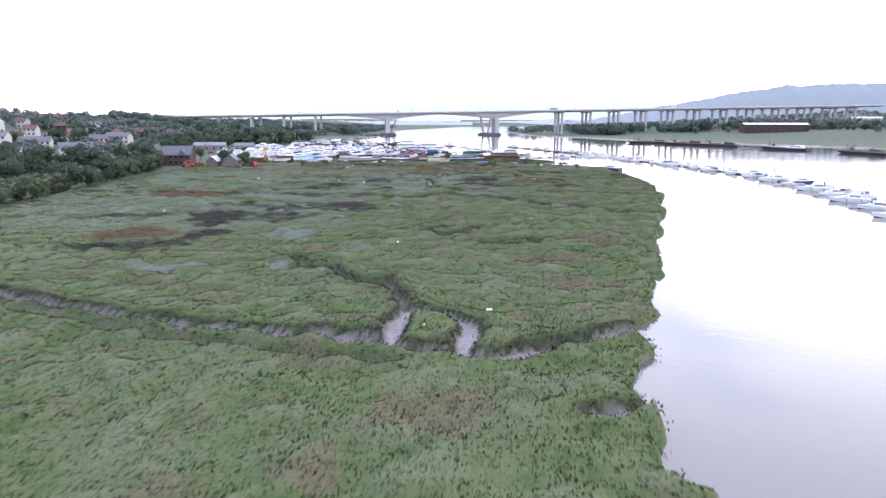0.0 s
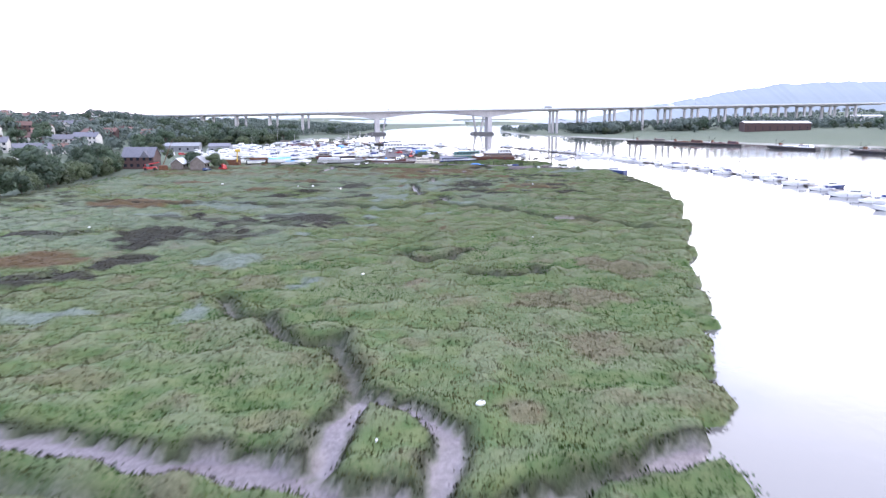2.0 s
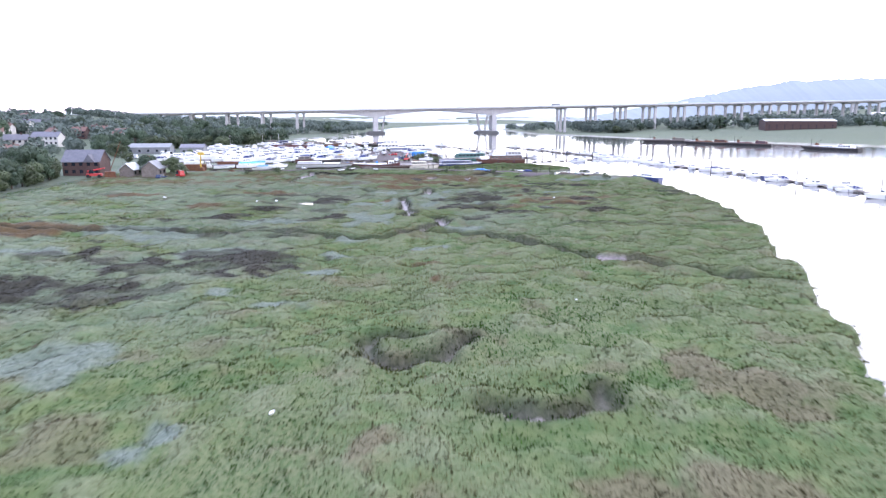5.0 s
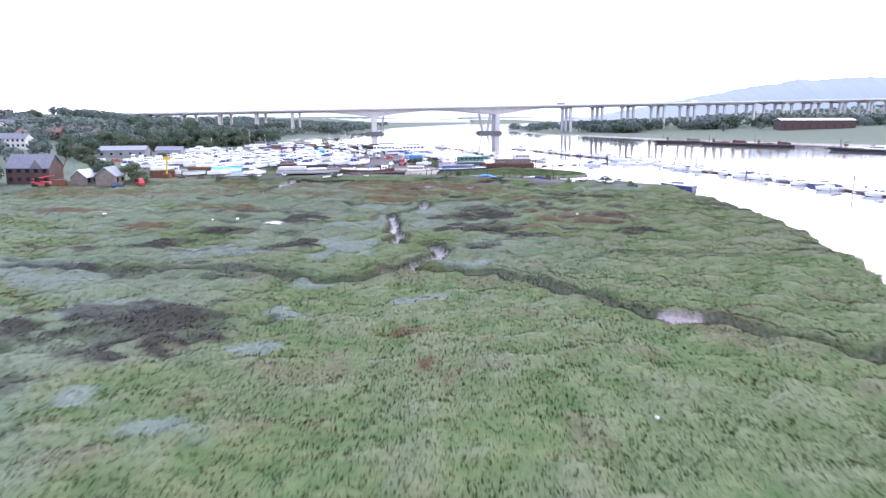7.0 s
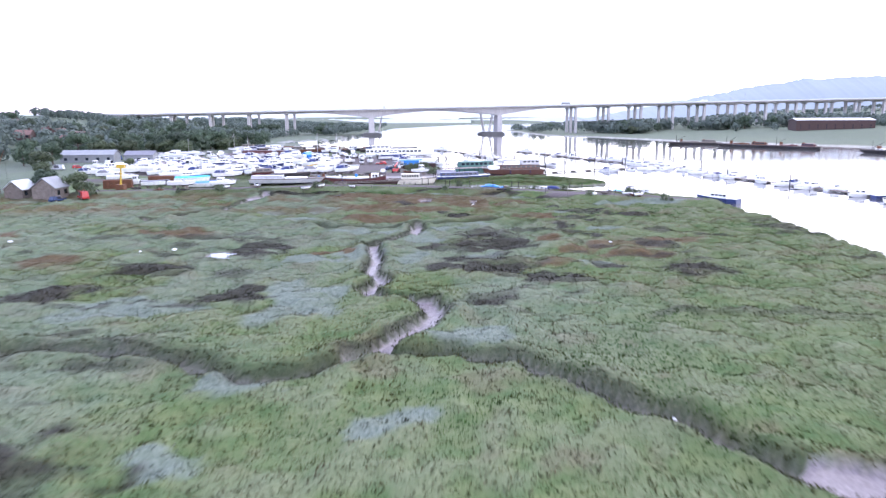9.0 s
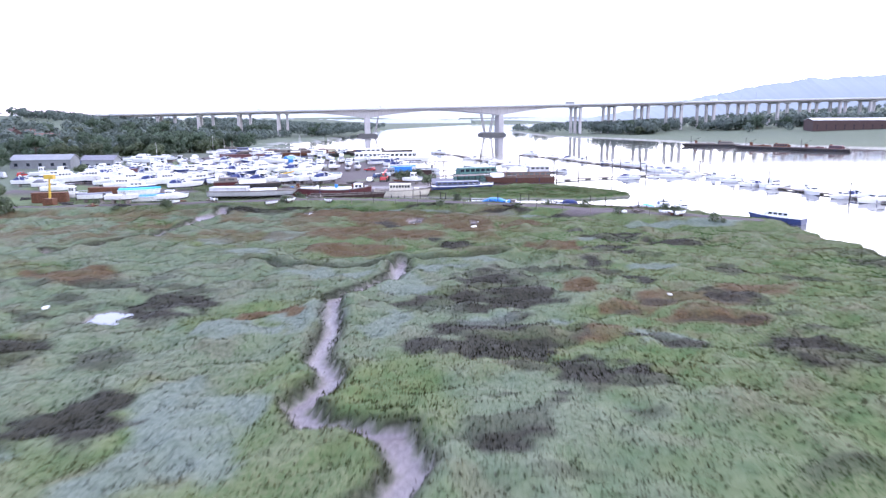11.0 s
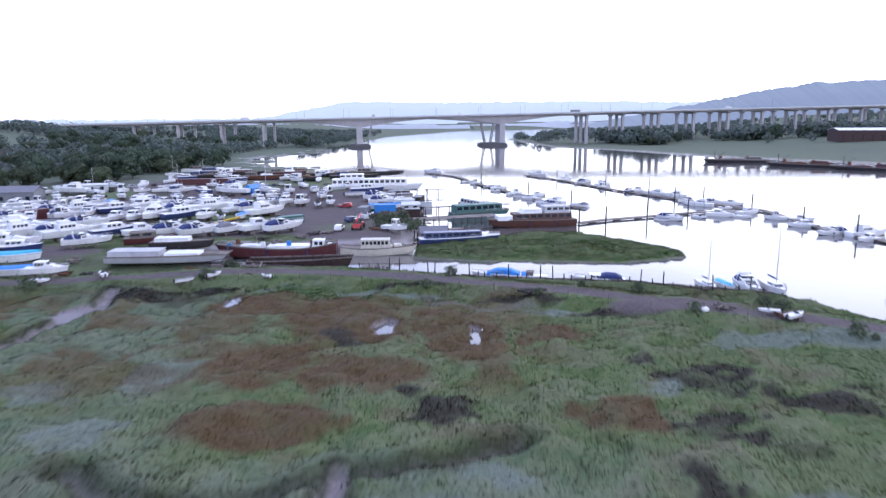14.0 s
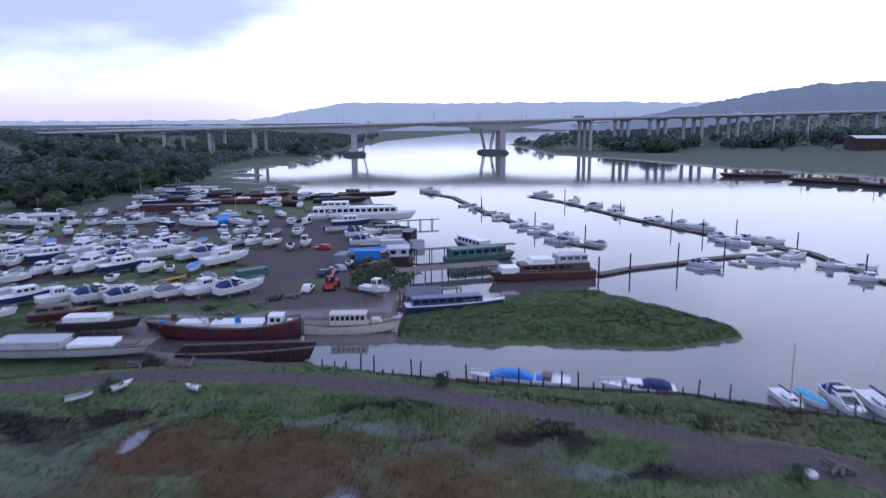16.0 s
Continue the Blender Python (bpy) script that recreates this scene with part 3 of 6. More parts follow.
tagged(part("water", MB().rings([[(-300, -3000, WATER), (4800, -3000, WATER)], [(-300, 4600, WATER), (4800, 4600, WATER)]], closed=False, caps=False), RIVER), "calm pale river water mirroring the sky", "water", kind="structure")

for a, b, p, q in POOLS[:3] + POOLS[6:]:
    rim = [(a + p * 1.5 * math.cos(2 * math.pi * j / 20), b + q * 1.5 * math.sin(2 * math.pi * j / 20), MARSH - 0.38) for j in range(20)]
    pool_mesh = MB()
    pool_mesh.v, pool_mesh.f = rim, [tuple(range(20))]
    tagged(part("water_pool", pool_mesh, RIVER), "still pale pool of water on the marsh", "water", kind="structure")

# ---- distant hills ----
# Distance haze is put into the hills as a bluish emission over their colour.
def haze_material(name, colour, haze_glow):
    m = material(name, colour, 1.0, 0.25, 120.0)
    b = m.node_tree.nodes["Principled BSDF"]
    b.inputs["Emission Color"].default_value, b.inputs["Emission Strength"].default_value = (*haze_glow, 1), 1.0
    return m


def ridge(name, label, y, x0, x1, top, mat, step, bumps, seed):
    xs = np.arange(x0, x1, step)
    crest = np.array([top(v) for v in xs]) + bumps * (field(xs, xs * 0, 60, 3, seed) - 0.5) + bumps * 0.5 * (field(xs, xs * 0, 12, 2, seed + 3) - 0.5)
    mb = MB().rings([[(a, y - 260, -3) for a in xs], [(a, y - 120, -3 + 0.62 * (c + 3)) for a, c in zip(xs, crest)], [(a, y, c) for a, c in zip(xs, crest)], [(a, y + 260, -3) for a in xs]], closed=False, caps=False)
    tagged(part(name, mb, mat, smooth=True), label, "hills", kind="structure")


ridge("backdrop", "downs far beyond the river, tinted with pale blue haze glow", 4300, -2600, 1900, lambda x: 40 + 88 * float(smooth01(-1150, -500, x)) - 30 * float(smooth01(700, 1900, x)) * 0.4, haze_material("far downs", (0.1, 0.12, 0.14), (0.55, 0.61, 0.72)), 12, 16, 3)
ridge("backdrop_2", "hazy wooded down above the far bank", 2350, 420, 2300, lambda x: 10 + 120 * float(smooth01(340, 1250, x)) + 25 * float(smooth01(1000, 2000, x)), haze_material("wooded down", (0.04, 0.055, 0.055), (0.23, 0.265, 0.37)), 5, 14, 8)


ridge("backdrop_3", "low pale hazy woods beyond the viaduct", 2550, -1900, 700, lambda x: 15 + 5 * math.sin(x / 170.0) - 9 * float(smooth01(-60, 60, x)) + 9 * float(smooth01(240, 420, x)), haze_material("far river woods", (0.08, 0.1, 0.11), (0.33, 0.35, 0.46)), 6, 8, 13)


# ---- the viaducts ----
def viaduct(name, label, y0, grade_z, width, deep, legs, mains=(-76.5, 76.5)):
    top = thing(name, pose(0, y0, 0, 0, 0, math.degrees(math.atan(0.15))), label, "bridge")

    def z_at(s):
        return grade_z + 0.0178 * s

    stops = [-172 - 41 * k for k in range(11, -1, -1)] + list(mains) + [166 + 41 * k for k in range(0, 13)]
    for a, b in zip(stops, stops[1:]):
        n = 14 if b - a > 60 else 3
        rings = []
        for i in range(n + 1):
            s = a + (b - a) * i / n
            near = min(abs(s - mains[0]), abs(s - mains[1]))
            d = 2.4 + (deep - 2.4) * max(0.0, 1 - near / 76.0) ** 1.6
            z = z_at(s)
            w = width / 2
            rings.append([(s, -w * 0.62, z - d), (s, w * 0.62, z - d), (s, w * 0.7, z - 0.9), (s, -w * 0.7, z - 0.9)])
        part("girder", MB().rings(rings), CONCRETE, top, smooth=False)
    ends = (stops[0] - 260, stops[-1] + 120)
    w = width / 2
    part("deck", MB().rings([[(s, -w, z_at(s) - 0.9), (s, w, z_at(s) - 0.9), (s, w, z_at(s)), (s, -w, z_at(s))] for s in ends]), CONCRETE, top)
    for side in (-1, 1):
        part("parapet", MB().rings([[(s, side * w - 0.2, z_at(s) + 0.004), (s, side * w + 0.2, z_at(s) + 0.004), (s, side * w + 0.2, z_at(s) + 1.1), (s, side * w - 0.2, z_at(s) + 1.1)] for s in ends]), SHEET, top)
    for s in stops[1:-1]:
        z = z_at(s)
        main = s in mains
        gx_, gy_ = s * math.cos(math.atan(0.15)), y0 + s * math.sin(math.atan(0.15))
        foot = min(height(gx_, gy_), WATER) - 1.5 if main else height(gx_, gy_) - 1.0
        bottom = z - (deep if main else 2.4) + 0.05
        p = MB()
        if main and legs:
            for sx in (-1, 1):
                for sy in (-4, 4):
                    p.tube((s + sx * 7.5, sy, bottom + 0.6), (s + sx * 2.2, sy, foot), 0.75, 0.75, 8)
        elif main:
            p.box(s - 3.0, s + 3.0, -11, 11, foot, bottom, 0.92)
        else:
            for sy in ((0,) if legs else (-8.5, 8.5)):
                p.box(s - 1.3, s + 1.3, sy - 1.7, sy + 1.7, foot, bottom - 1.6)
            wing = 5.0 if legs else 13.0
            p.rings([[(s - 1.5, -wing, bottom - 0.7), (s - 1.5, -wing * 0.72, bottom - 1.7), (s - 1.5, wing * 0.72, bottom - 1.7), (s - 1.5, wing, bottom - 0.7), (s - 1.5, wing, bottom), (s - 1.5, -wing, bottom)], [(s + 1.5, -wing, bottom - 0.7), (s + 1.5, -wing * 0.72, bottom - 1.7), (s + 1.5, wing * 0.72, bottom - 1.7), (s + 1.5, wing, bottom - 0.7), (s + 1.5, wing, bottom), (s + 1.5, -wing, bottom)]])
        part("pier", p, CONCRETE, top)
        if main and not legs:
            f = MB().box(s - (11 if s < 0 else 22), s + (11 if s < 0 else 5), -14, 14, WATER - 1.5, WATER + 2.2).box(s - (9 if s < 0 else 20), s + (9 if s < 0 else 4), -12.5, 12.5, WATER + 2.203, WATER + 3.4, 0.97)
            part("fender", f, DARKCONC, top, "dark timber and concrete pier fender")
    for s in range(-380, 420, 48):
        z = z_at(s)
        part("lamp_post", MB().tube((s, 0, z), (s, 0, z + 9.5), 0.14, 0.09).tube((s, -1.6, z + 9.5), (s, 1.6, z + 9.5), 0.09), GREYSHEET, top, "slim grey road lamp post")
    return top


viaduct("viaduct", "pale concrete road viaduct with a haunched main span", 948, 29.3, 26, 10.0, False, (-76.5, 73.0))
viaduct("viaduct", "second concrete viaduct on raking legs behind the first", 990, 29.0, 13, 8.4, True, (-75.5, 62.0))
for x, w_, colour in ((-188, 9.0, SHEET), (30, 4.5, CARPAINT[1]), (155, 12.0, GREYSHEET), (-60, 4.4, CARPAINT[0]), (330, 8.0, SHEET)):
    v = thing("lorry", pose(x, 946.5 + 0.15 * x, 29.32 + 0.0176 * x, 0, 0, 8.5), "pale lorry driving over the viaduct deck", "lorry", "traffic on the viaduct")
    part("body", MB().box(-w_ / 2, w_ / 2 - 1.8, -1.2, 1.2, 0.8, 3.4), colour, v)
    part("cab", MB().box(w_ / 2 - 1.7, w_ / 2, -1.1, 1.1, 0.6, 2.7, 0.9), CARPAINT[1], v)
    for wx in (-w_ / 2 + 1, w_ / 2 - 1):
        part("wheel", MB().tube((wx, -1.2, 0.45), (wx, 1.2, 0.45), 0.45, n=10), RUBBER, v)


# ---- boats ----
def vessel(name, label, category, L, B, H, hull, cabins=(), canopy=None, screen=False, rail=True, mast=0.0, ashore=True, engine=False, arch=False, bottom=ANTIFOUL, bluff=0.0, cover=None, group="", decked=True, sheer=0.0):
    """A boat with its bow to +x and its keel at z = 0.5 when propped ashore, or floating with the water line at z = 0."""
    ob = thing(name, Matrix(), label, category, group)
    base = 0.55 if ashore else -0.28 * H
    n = 11
    rows = []
    for i in range(n):
        s = i / (n - 1)
        t = max(0.0, (s - 0.4) / 0.6)
        b = B / 2 * (0.9 - 0.9 * sheer + (0.1 + 0.9 * sheer) * min(1, s * 4)) * (1 - (1 - bluff) * t ** 2.4)
        b = max(b, 0.05)
        zs = H * (1 + (0.22 + 0.3 * sheer) * s * s + 0.04 * (1 - s) + sheer * (max(0.0, 1 - s / 0.45) ** 2 - 0.25 * math.sin(math.pi * s)))
        zk = 0.3 * H * t ** 3
        x = -L / 2 + L * s * (1.0)
        rake = 0.06 * L * t ** 2
        rows.append((x, b, zs, zk, rake))
    top, low = MB(), MB()
    for side in (-1, 1):
        top.rings([[(x + r, side * b, base + zs), (x + r * 0.6, side * b * 0.95, base + zk + (zs - zk) * 0.62), (x + r * 0.25, side * b * 0.8, base + zk + (zs - zk) * 0.22)][::side] for x, b, zs, zk, r in rows], closed=False, caps=False)
        low.rings([[(x + r * 0.25, side * b * 0.8, base + zk + (zs - zk) * 0.22), (x, side * b * 0.5, base + zk + 0.12 * H), (x, 0, base + zk)][::side] for x, b, zs, zk, r in rows], closed=False, caps=False)
    x, b, zs, zk, r = rows[0]
    k = len(top.v)
    top.v += [(x, -b, base + zs), (x, b, base + zs), (x, b * 0.8, base + zs * 0.22), (x, -b * 0.8, base + zs * 0.22)]
    top.f.append((k, k + 1, k + 2, k + 3))
    part("hull", top, hull, ob, smooth=True)
    part("keel", low, bottom, ob, smooth=True)
    deck = MB().rings([[(x + r - 0.02, -b + 0.03, base + zs - 0.06), (x + r - 0.02, 0, base + zs - 0.03), (x + r - 0.02, b - 0.03, base + zs - 0.06)] for x, b, zs, zk, r in rows], closed=False, caps=False)
    if decked:
        part("deck", deck, GELCOAT if hull in (GELCOAT, NAVY) else TIMBER, ob)
    g_ = 0.03 + 0.004 * L
    rim = [(x + r, -b, base + zs) for x, b, zs, zk, r in rows] + [(x + r, b, base + zs) for x, b, zs, zk, r in rows[::-1]]
    gun = MB().rings([[(x, y - g_ * (1 if y > 0 else -1), z + g_), (x, y + g_ * (1 if y > 0 else -1), z + g_), (x, y + g_ * (1 if y > 0 else -1), z - g_), (x, y - g_ * (1 if y > 0 else -1), z - g_)] for x, y, z in rim])
    part("gunwale", gun, GELCOAT if hull in (GELCOAT, NAVY) else TIMBER, ob)
    for x0, x1, hw, z0, z1, rakef, mat_, win in cabins:
        z0, z1 = base + z0, base + z1
        c = MB().rings([[(x0, -hw, z0), (x0, hw, z0), (x0 + 0.05, hw * 0.94, z1), (x0 + 0.05, -hw * 0.94, z1)], [(x1, -hw * 0.9, z0), (x1, hw * 0.9, z0), (x1 - rakef, hw * 0.84, z1), (x1 - rakef, -hw * 0.84, z1)]])
        cab = part("cabin", c, mat_, ob)
        over = 0.12
        part("roof", MB().box(x0 - over, x1 - rakef + over, -hw * 0.97, hw * 0.97, z1 + 0.003, z1 + 0.09, 0.97), TIMBER if mat_ is VARNISH else mat_ if mat_ is not WINDOW else GELCOAT, cab)
        if win:
            span = (x1 - rakef - x0 - 0.3) / win
            za, zb = z0 + 0.45 * (z1 - z0), z0 + 0.85 * (z1 - z0)
            for i in range(win):
                xa, xb = x0 + 0.2 + i * span, x0 + 0.2 + i * span + span * 0.72
                for side in (-1, 1):
                    f0, f1 = 1 - 0.1 * (xa - x0) / (x1 - x0), 1 - 0.1 * (xb - x0) / (x1 - x0)
                    w = MB().rings([[(xa, side * hw * f0 * 0.93, za), (xa, side * (hw * f0 * 0.975 + 0.02), za), (xa, side * (hw * f0 * 0.95 + 0.02), zb), (xa, side * hw * f0 * 0.9, zb)], [(xb, side * hw * f1 * 0.93, za), (xb, side * (hw * f1 * 0.975 + 0.02), za), (xb, side * (hw * f1 * 0.95 + 0.02), zb), (xb, side * hw * f1 * 0.9, zb)]])
                    part("window", w, WINDOW, cab)
            if rakef > 0.2:
                f = MB().rings([[(x1 - rakef * 0.35 + 0.03, -hw * 0.76, z0 + 0.35 * (z1 - z0)), (x1 - rakef * 0.35 + 0.03, hw * 0.76, z0 + 0.35 * (z1 - z0)), (x1 - rakef * 0.9 + 0.03, hw * 0.72, z0 + 0.92 * (z1 - z0)), (x1 - rakef * 0.9 + 0.03, -hw * 0.72, z0 + 0.92 * (z1 - z0))], [(x1 - rakef * 0.35 - 0.1, -hw * 0.76, z0 + 0.35 * (z1 - z0)), (x1 - rakef * 0.35 - 0.1, hw * 0.76, z0 + 0.35 * (z1 - z0)), (x1 - rakef * 0.9 - 0.1, hw * 0.72, z0 + 0.92 * (z1 - z0)), (x1 - rakef * 0.9 - 0.1, -hw * 0.72, z0 + 0.92 * (z1 - z0))]])
                part("windscreen", f, WINDOW, cab)
    deckz = base + H * 1.03
    if canopy:
        cm, x0, x1, hw, hh = canopy
        rings = []
        for x, q in ((x0, 0.35), (x0 + 0.3 * (x1 - x0), 0.8), (x1 - 0.25 * (x1 - x0), 0.86), (x1 + 0.12 * (x1 - x0), 0.3)):
            rings.append([(x, hw * c_, deckz - 0.08 + hh * q * z_) for c_, z_ in ((1.0, 0.0), (0.9, 0.75), (0.62, 1.0), (0.0, 1.08), (-0.62, 1.0), (-0.9, 0.75), (-1.0, 0.0))])
        part("canopy", MB().rings(rings), cm, ob, smooth=False)
    if screen:
        part("windscreen", MB().rings([[(0.12 * L, -B * 0.34, deckz), (0.12 * L, B * 0.34, deckz), (0.05 * L, B * 0.3, deckz + 0.5), (0.05 * L, -B * 0.3, deckz + 0.5)], [(0.12 * L - 0.06, -B * 0.34, deckz), (0.12 * L - 0.06, B * 0.34, deckz), (0.05 * L - 0.06, B * 0.3, deckz + 0.5), (0.05 * L - 0.06, -B * 0.3, deckz + 0.5)]]), WINDOW, ob)
    if cover:
        part("cover", MB().rings([[(x + r, -b * 1.01, base + zs - 0.12), (x + r * 0.9, -b * 0.55, base + zs + 0.22), (x + r * 0.9, 0, base + zs + 0.36), (x + r * 0.9, b * 0.55, base + zs + 0.22), (x + r, b * 1.01, base + zs - 0.12)] for x, b, zs, zk, r in rows], closed=False, caps=False), cover, ob)
    if arch:
        part("radar_arch", MB().line([(-0.22 * L, -B * 0.4, deckz), (-0.26 * L, -B * 0.34, deckz + 1.25), (-0.26 * L, B * 0.34, deckz + 1.25), (-0.22 * L, B * 0.4, deckz)], 0.1, 6), GELCOAT, ob)
    if rail:
        way = []
        for side, order in ((-1, rows[6:]), (1, rows[6:][::-1])):
            for x, b, zs, zk, r in order:
                foot, head = (x + r, side * b * 0.92, base + zs - 0.05), (x + r, side * b * 0.92, base + zs + 0.5)
                way += [head, foot, head]
        q = 0.024
        part("guard_rail", MB().rings([[(x + q, y + q, z + q), (x - q, y + q, z - q), (x - q, y - q, z + q), (x + q, y - q, z - q)] for x, y, z in way]), STEEL, ob)
    if engine:
        part("outboard_engine", MB().box(-L / 2 - 0.45, -L / 2 - 0.02, -0.2, 0.2, base + 0.1, base + H + 0.35, 0.8), RUBBER, ob)
    if mast:
        mm = MB().tube((0.08 * L, 0, base + H), (0.08 * L, 0, base + H + mast), 0.09, 0.06, 6)
        part("mast", mm, STEEL, ob)
        part("boom", MB().tube((0.08 * L, 0, base + H + 1.1), (-0.36 * L, 0, base + H + 1.0), 0.14, 0.12, 6), CANVASNAVY, ob)
        st = MB().tube((0.08 * L, 0, base + H + mast), (L * 0.52, 0, base + H * 1.2), 0.015, n=3).tube((0.08 * L, 0, base + H + mast), (-L / 2, 0, base + H), 0.015, n=3)
        part("rigging", st, STEEL, ob)
    if ashore:
        for px in (-0.28 * L, 0.2 * L):
            part("chock", MB().box(px - 0.25, px + 0.25, -B * 0.3, B * 0.3, -0.25, 0.62, 0.8), TIMBER, ob)
        for side in (-1, 1):
            part("prop", MB().tube((0, side * B * 0.56, -0.2), (0, side * B * 0.42, base + 0.5 * H), 0.08, n=5), TIMBER, ob)
    else:
        for px in (-0.25 * L, 0.1 * L):
            part("fender", MB().tube((px, B * 0.5, base + 0.45 * H), (px, B * 0.5, base + 0.95 * H), 0.11, n=6), CANVASNAVY if L > 8 else GELCOAT, ob)
    return ob


def fleet(ashore):
    """One boat of each common kind, to be copied."""
    g = "boats propped in the yard" if ashore else "boats moored on the pontoons"
    w = "propped in the yard" if ashore else "moored on a pontoon"
    kw = dict(ashore=ashore, group=g)
    return {
        "sport": vessel("motor_cruiser", "white sports cruiser with navy cockpit canopy " + w, "boat", 9.0, 3.1, 1.35, GELCOAT, [(-0.8, 3.9, 1.2, 1.35, 2.05, 3.3, GELCOAT, 1), (-1.0, 0.7, 1.05, 1.9, 2.45, 1.1, WINDOW, 0)], canopy=(CANVASNAVY, -3.9, -1.2, 1.3, 1.1), arch=True, **kw),
        "cabin": vessel("motor_cruiser", "white cabin cruiser with dark side windows " + w, "boat", 7.6, 2.8, 1.2, GELCOAT, [(-1.5, 1.4, 1.0, 1.2, 2.35, 1.0, GELCOAT, 3), (0.6, 3.1, 0.95, 1.25, 1.75, 1.7, GELCOAT, 0)], **kw),
        "fly": vessel("motor_yacht", "white flybridge motor yacht with dark windows " + w, "boat", 11.5, 3.7, 1.6, GELCOAT, [(-2.8, 2.4, 1.45, 1.6, 2.85, 1.9, GELCOAT, 4), (1.0, 4.6, 1.3, 1.65, 2.2, 2.6, GELCOAT, 0), (-2.6, 0.2, 1.15, 2.9, 3.45, 0.8, GELCOAT, 0)], arch=True, **kw),
        "navy": vessel("motor_cruiser", "navy hulled cabin cruiser with white superstructure " + w, "boat", 9.4, 3.1, 1.35, NAVY, [(-1.8, 2.9, 1.1, 1.35, 2.5, 1.3, GELCOAT, 3)], **kw),
        "open": vessel("speedboat", "small white open speedboat with outboard engine " + w, "boat", 5.2, 2.0, 0.85, GELCOAT, screen=True, engine=True, rail=False, **kw),
        "covered": vessel("small_boat", "small white boat under a grey canvas cover " + w, "boat", 5.8, 2.2, 0.9, GELCOAT, cover=CANVASGREY, rail=False, engine=True, **kw),
        "blue": vessel("small_boat", "white boat under a bright blue cover " + w, "boat", 6.6, 2.4, 1.0, GELCOAT, cover=TARPBLUE, rail=False, **kw),
        "turquoise": vessel("small_boat", "white boat under a turquoise cover " + w, "boat", 6.0, 2.3, 1.0, GELCOAT, cover=TARPCYAN, rail=False, **kw),
        "fishing": vessel("fishing_boat", "white fishing boat with upright wheelhouse " + w, "boat", 7.0, 2.6, 1.15, GELCOAT, [(-0.3, 1.5, 0.9, 1.15, 2.9, 0.35, GELCOAT, 2)], **kw),
        "sail": vessel("sailing_yacht", "white sailing yacht with bare mast " + w, "boat", 8.4, 2.7, 1.3, GELCOAT, [(-0.9, 2.2, 0.85, 1.3, 1.75, 0.8, GELCOAT, 3)], mast=9.5, **kw),
        "canopy": vessel("motor_cruiser", "white cruiser with a dark grey canvas canopy " + w, "boat", 8.0, 2.8, 1.25, GELCOAT, [(-0.6, 3.4, 1.1, 1.25, 1.85, 2.8, GELCOAT, 1)], canopy=(CANVASGREY, -3.5, -0.6, 1.2, 1.2), screen=False, **kw),
    }


ASHORE, AFLOAT = fleet(True), fleet(False)
USED = set()
rnd = random.Random(7)


def berth(stock, kind, x, y, heading, scale=1.0, z=None, lean=0.0):
    src = stock[kind]
    m = pose(x, y, (height(x, y) if z is None else z), 0, lean, heading)
    key = id(src)
    if key not in USED:
        USED.add(key)
        src.matrix_basis = m @ Matrix.Diagonal((scale, scale, scale, 1))
        return src
    ob = copy_thing(src, m)
    ob.scale = (scale, scale, scale)
    return ob


# the yard, row by row: place, bow's heading, kind
ROW_FRONT = [(-72, 368, 48, "fly"), (-64, 370, 48, "navy"), (-57.5, 370, 45, "cabin"), (-51, 371.5, 48, "sport"), (-45, 371, 45, "sport"), (-38.5, 374, 50, "canopy"), (-33, 375.5, 45, "cabin"), (-27.5, 376, 52, "sport")]
for x, y, a, k in ROW_FRONT:
    berth(ASHORE, k, x, y, a + rnd.uniform(-6, 6), rnd.uniform(1.05, 1.2))
ROW_SECOND = [(-85, 391, -80, "covered"), (-79, 391, -75, "covered"), (-74.5, 393, -95, "cabin"), (-70, 393, -90, "cabin"), (-66, 396, -85, "fly"), (-58.5, 396, 50, "navy"), (-52, 394, -92, "cabin"), (-47.7, 394, -70, "open"), (-43, 395, -85, "blue"), (-91, 398, -80, "fishing")]
for x, y, a, k in ROW_SECOND:
    berth(ASHORE, k, x, y, a + rnd.uniform(-8, 8), rnd.uniform(1.0, 1.15))
ROW_THIRD = [(-90, 408, 40, "fly"), (-81, 408.5, 40, "navy"), (-77, 414, -90, "fly"), (-70, 410, 42, "cabin"), (-63.5, 409, 45, "sport"), (-55, 410, 38, "fly"), (-48.5, 409, 60, "cabin"), (-38.5, 403, 45, "fly"), (-97, 407, 40, "sport"), (-103, 405, 42, "cabin")]
for x, y, a, k in ROW_THIRD:
    berth(ASHORE, k, x, y, a + rnd.uniform(-8, 8), rnd.uniform(1.0, 1.15))
for x, y, a, k in ((-77, 371, 46, "sport"), (-83, 369, 44, "fly"), (-90, 368, 40, "cabin"), (-73, 403, 30, "canopy"), (-62, 402.5, -80, "cabin"), (-86, 402, -75, "sport"), (-95, 391, -60, "cabin"), (-101, 394, 30, "sport"), (-44, 411, 50, "sport"), (-60, 415, 35, "canopy"), (-50, 416, 40, "cabin"), (-66, 417, 35, "sport"), (-85, 417, 35, "cabin"), (-93, 416, 30, "canopy"), (-100, 415, 30, "fishing"), (-108, 413, 35, "cabin"), (-114, 410, 20, "sport"), (-36, 385, -60, "covered"), (-56, 385, -85, "open"), (-97, 383, 35, "sport"), (-104, 374, 30, "fly"), (-112, 378, 25, "cabin")):
    berth(ASHORE, k, x, y, a + rnd.uniform(-8, 8), rnd.uniform(0.95, 1.12))
kinds = list(ASHORE)
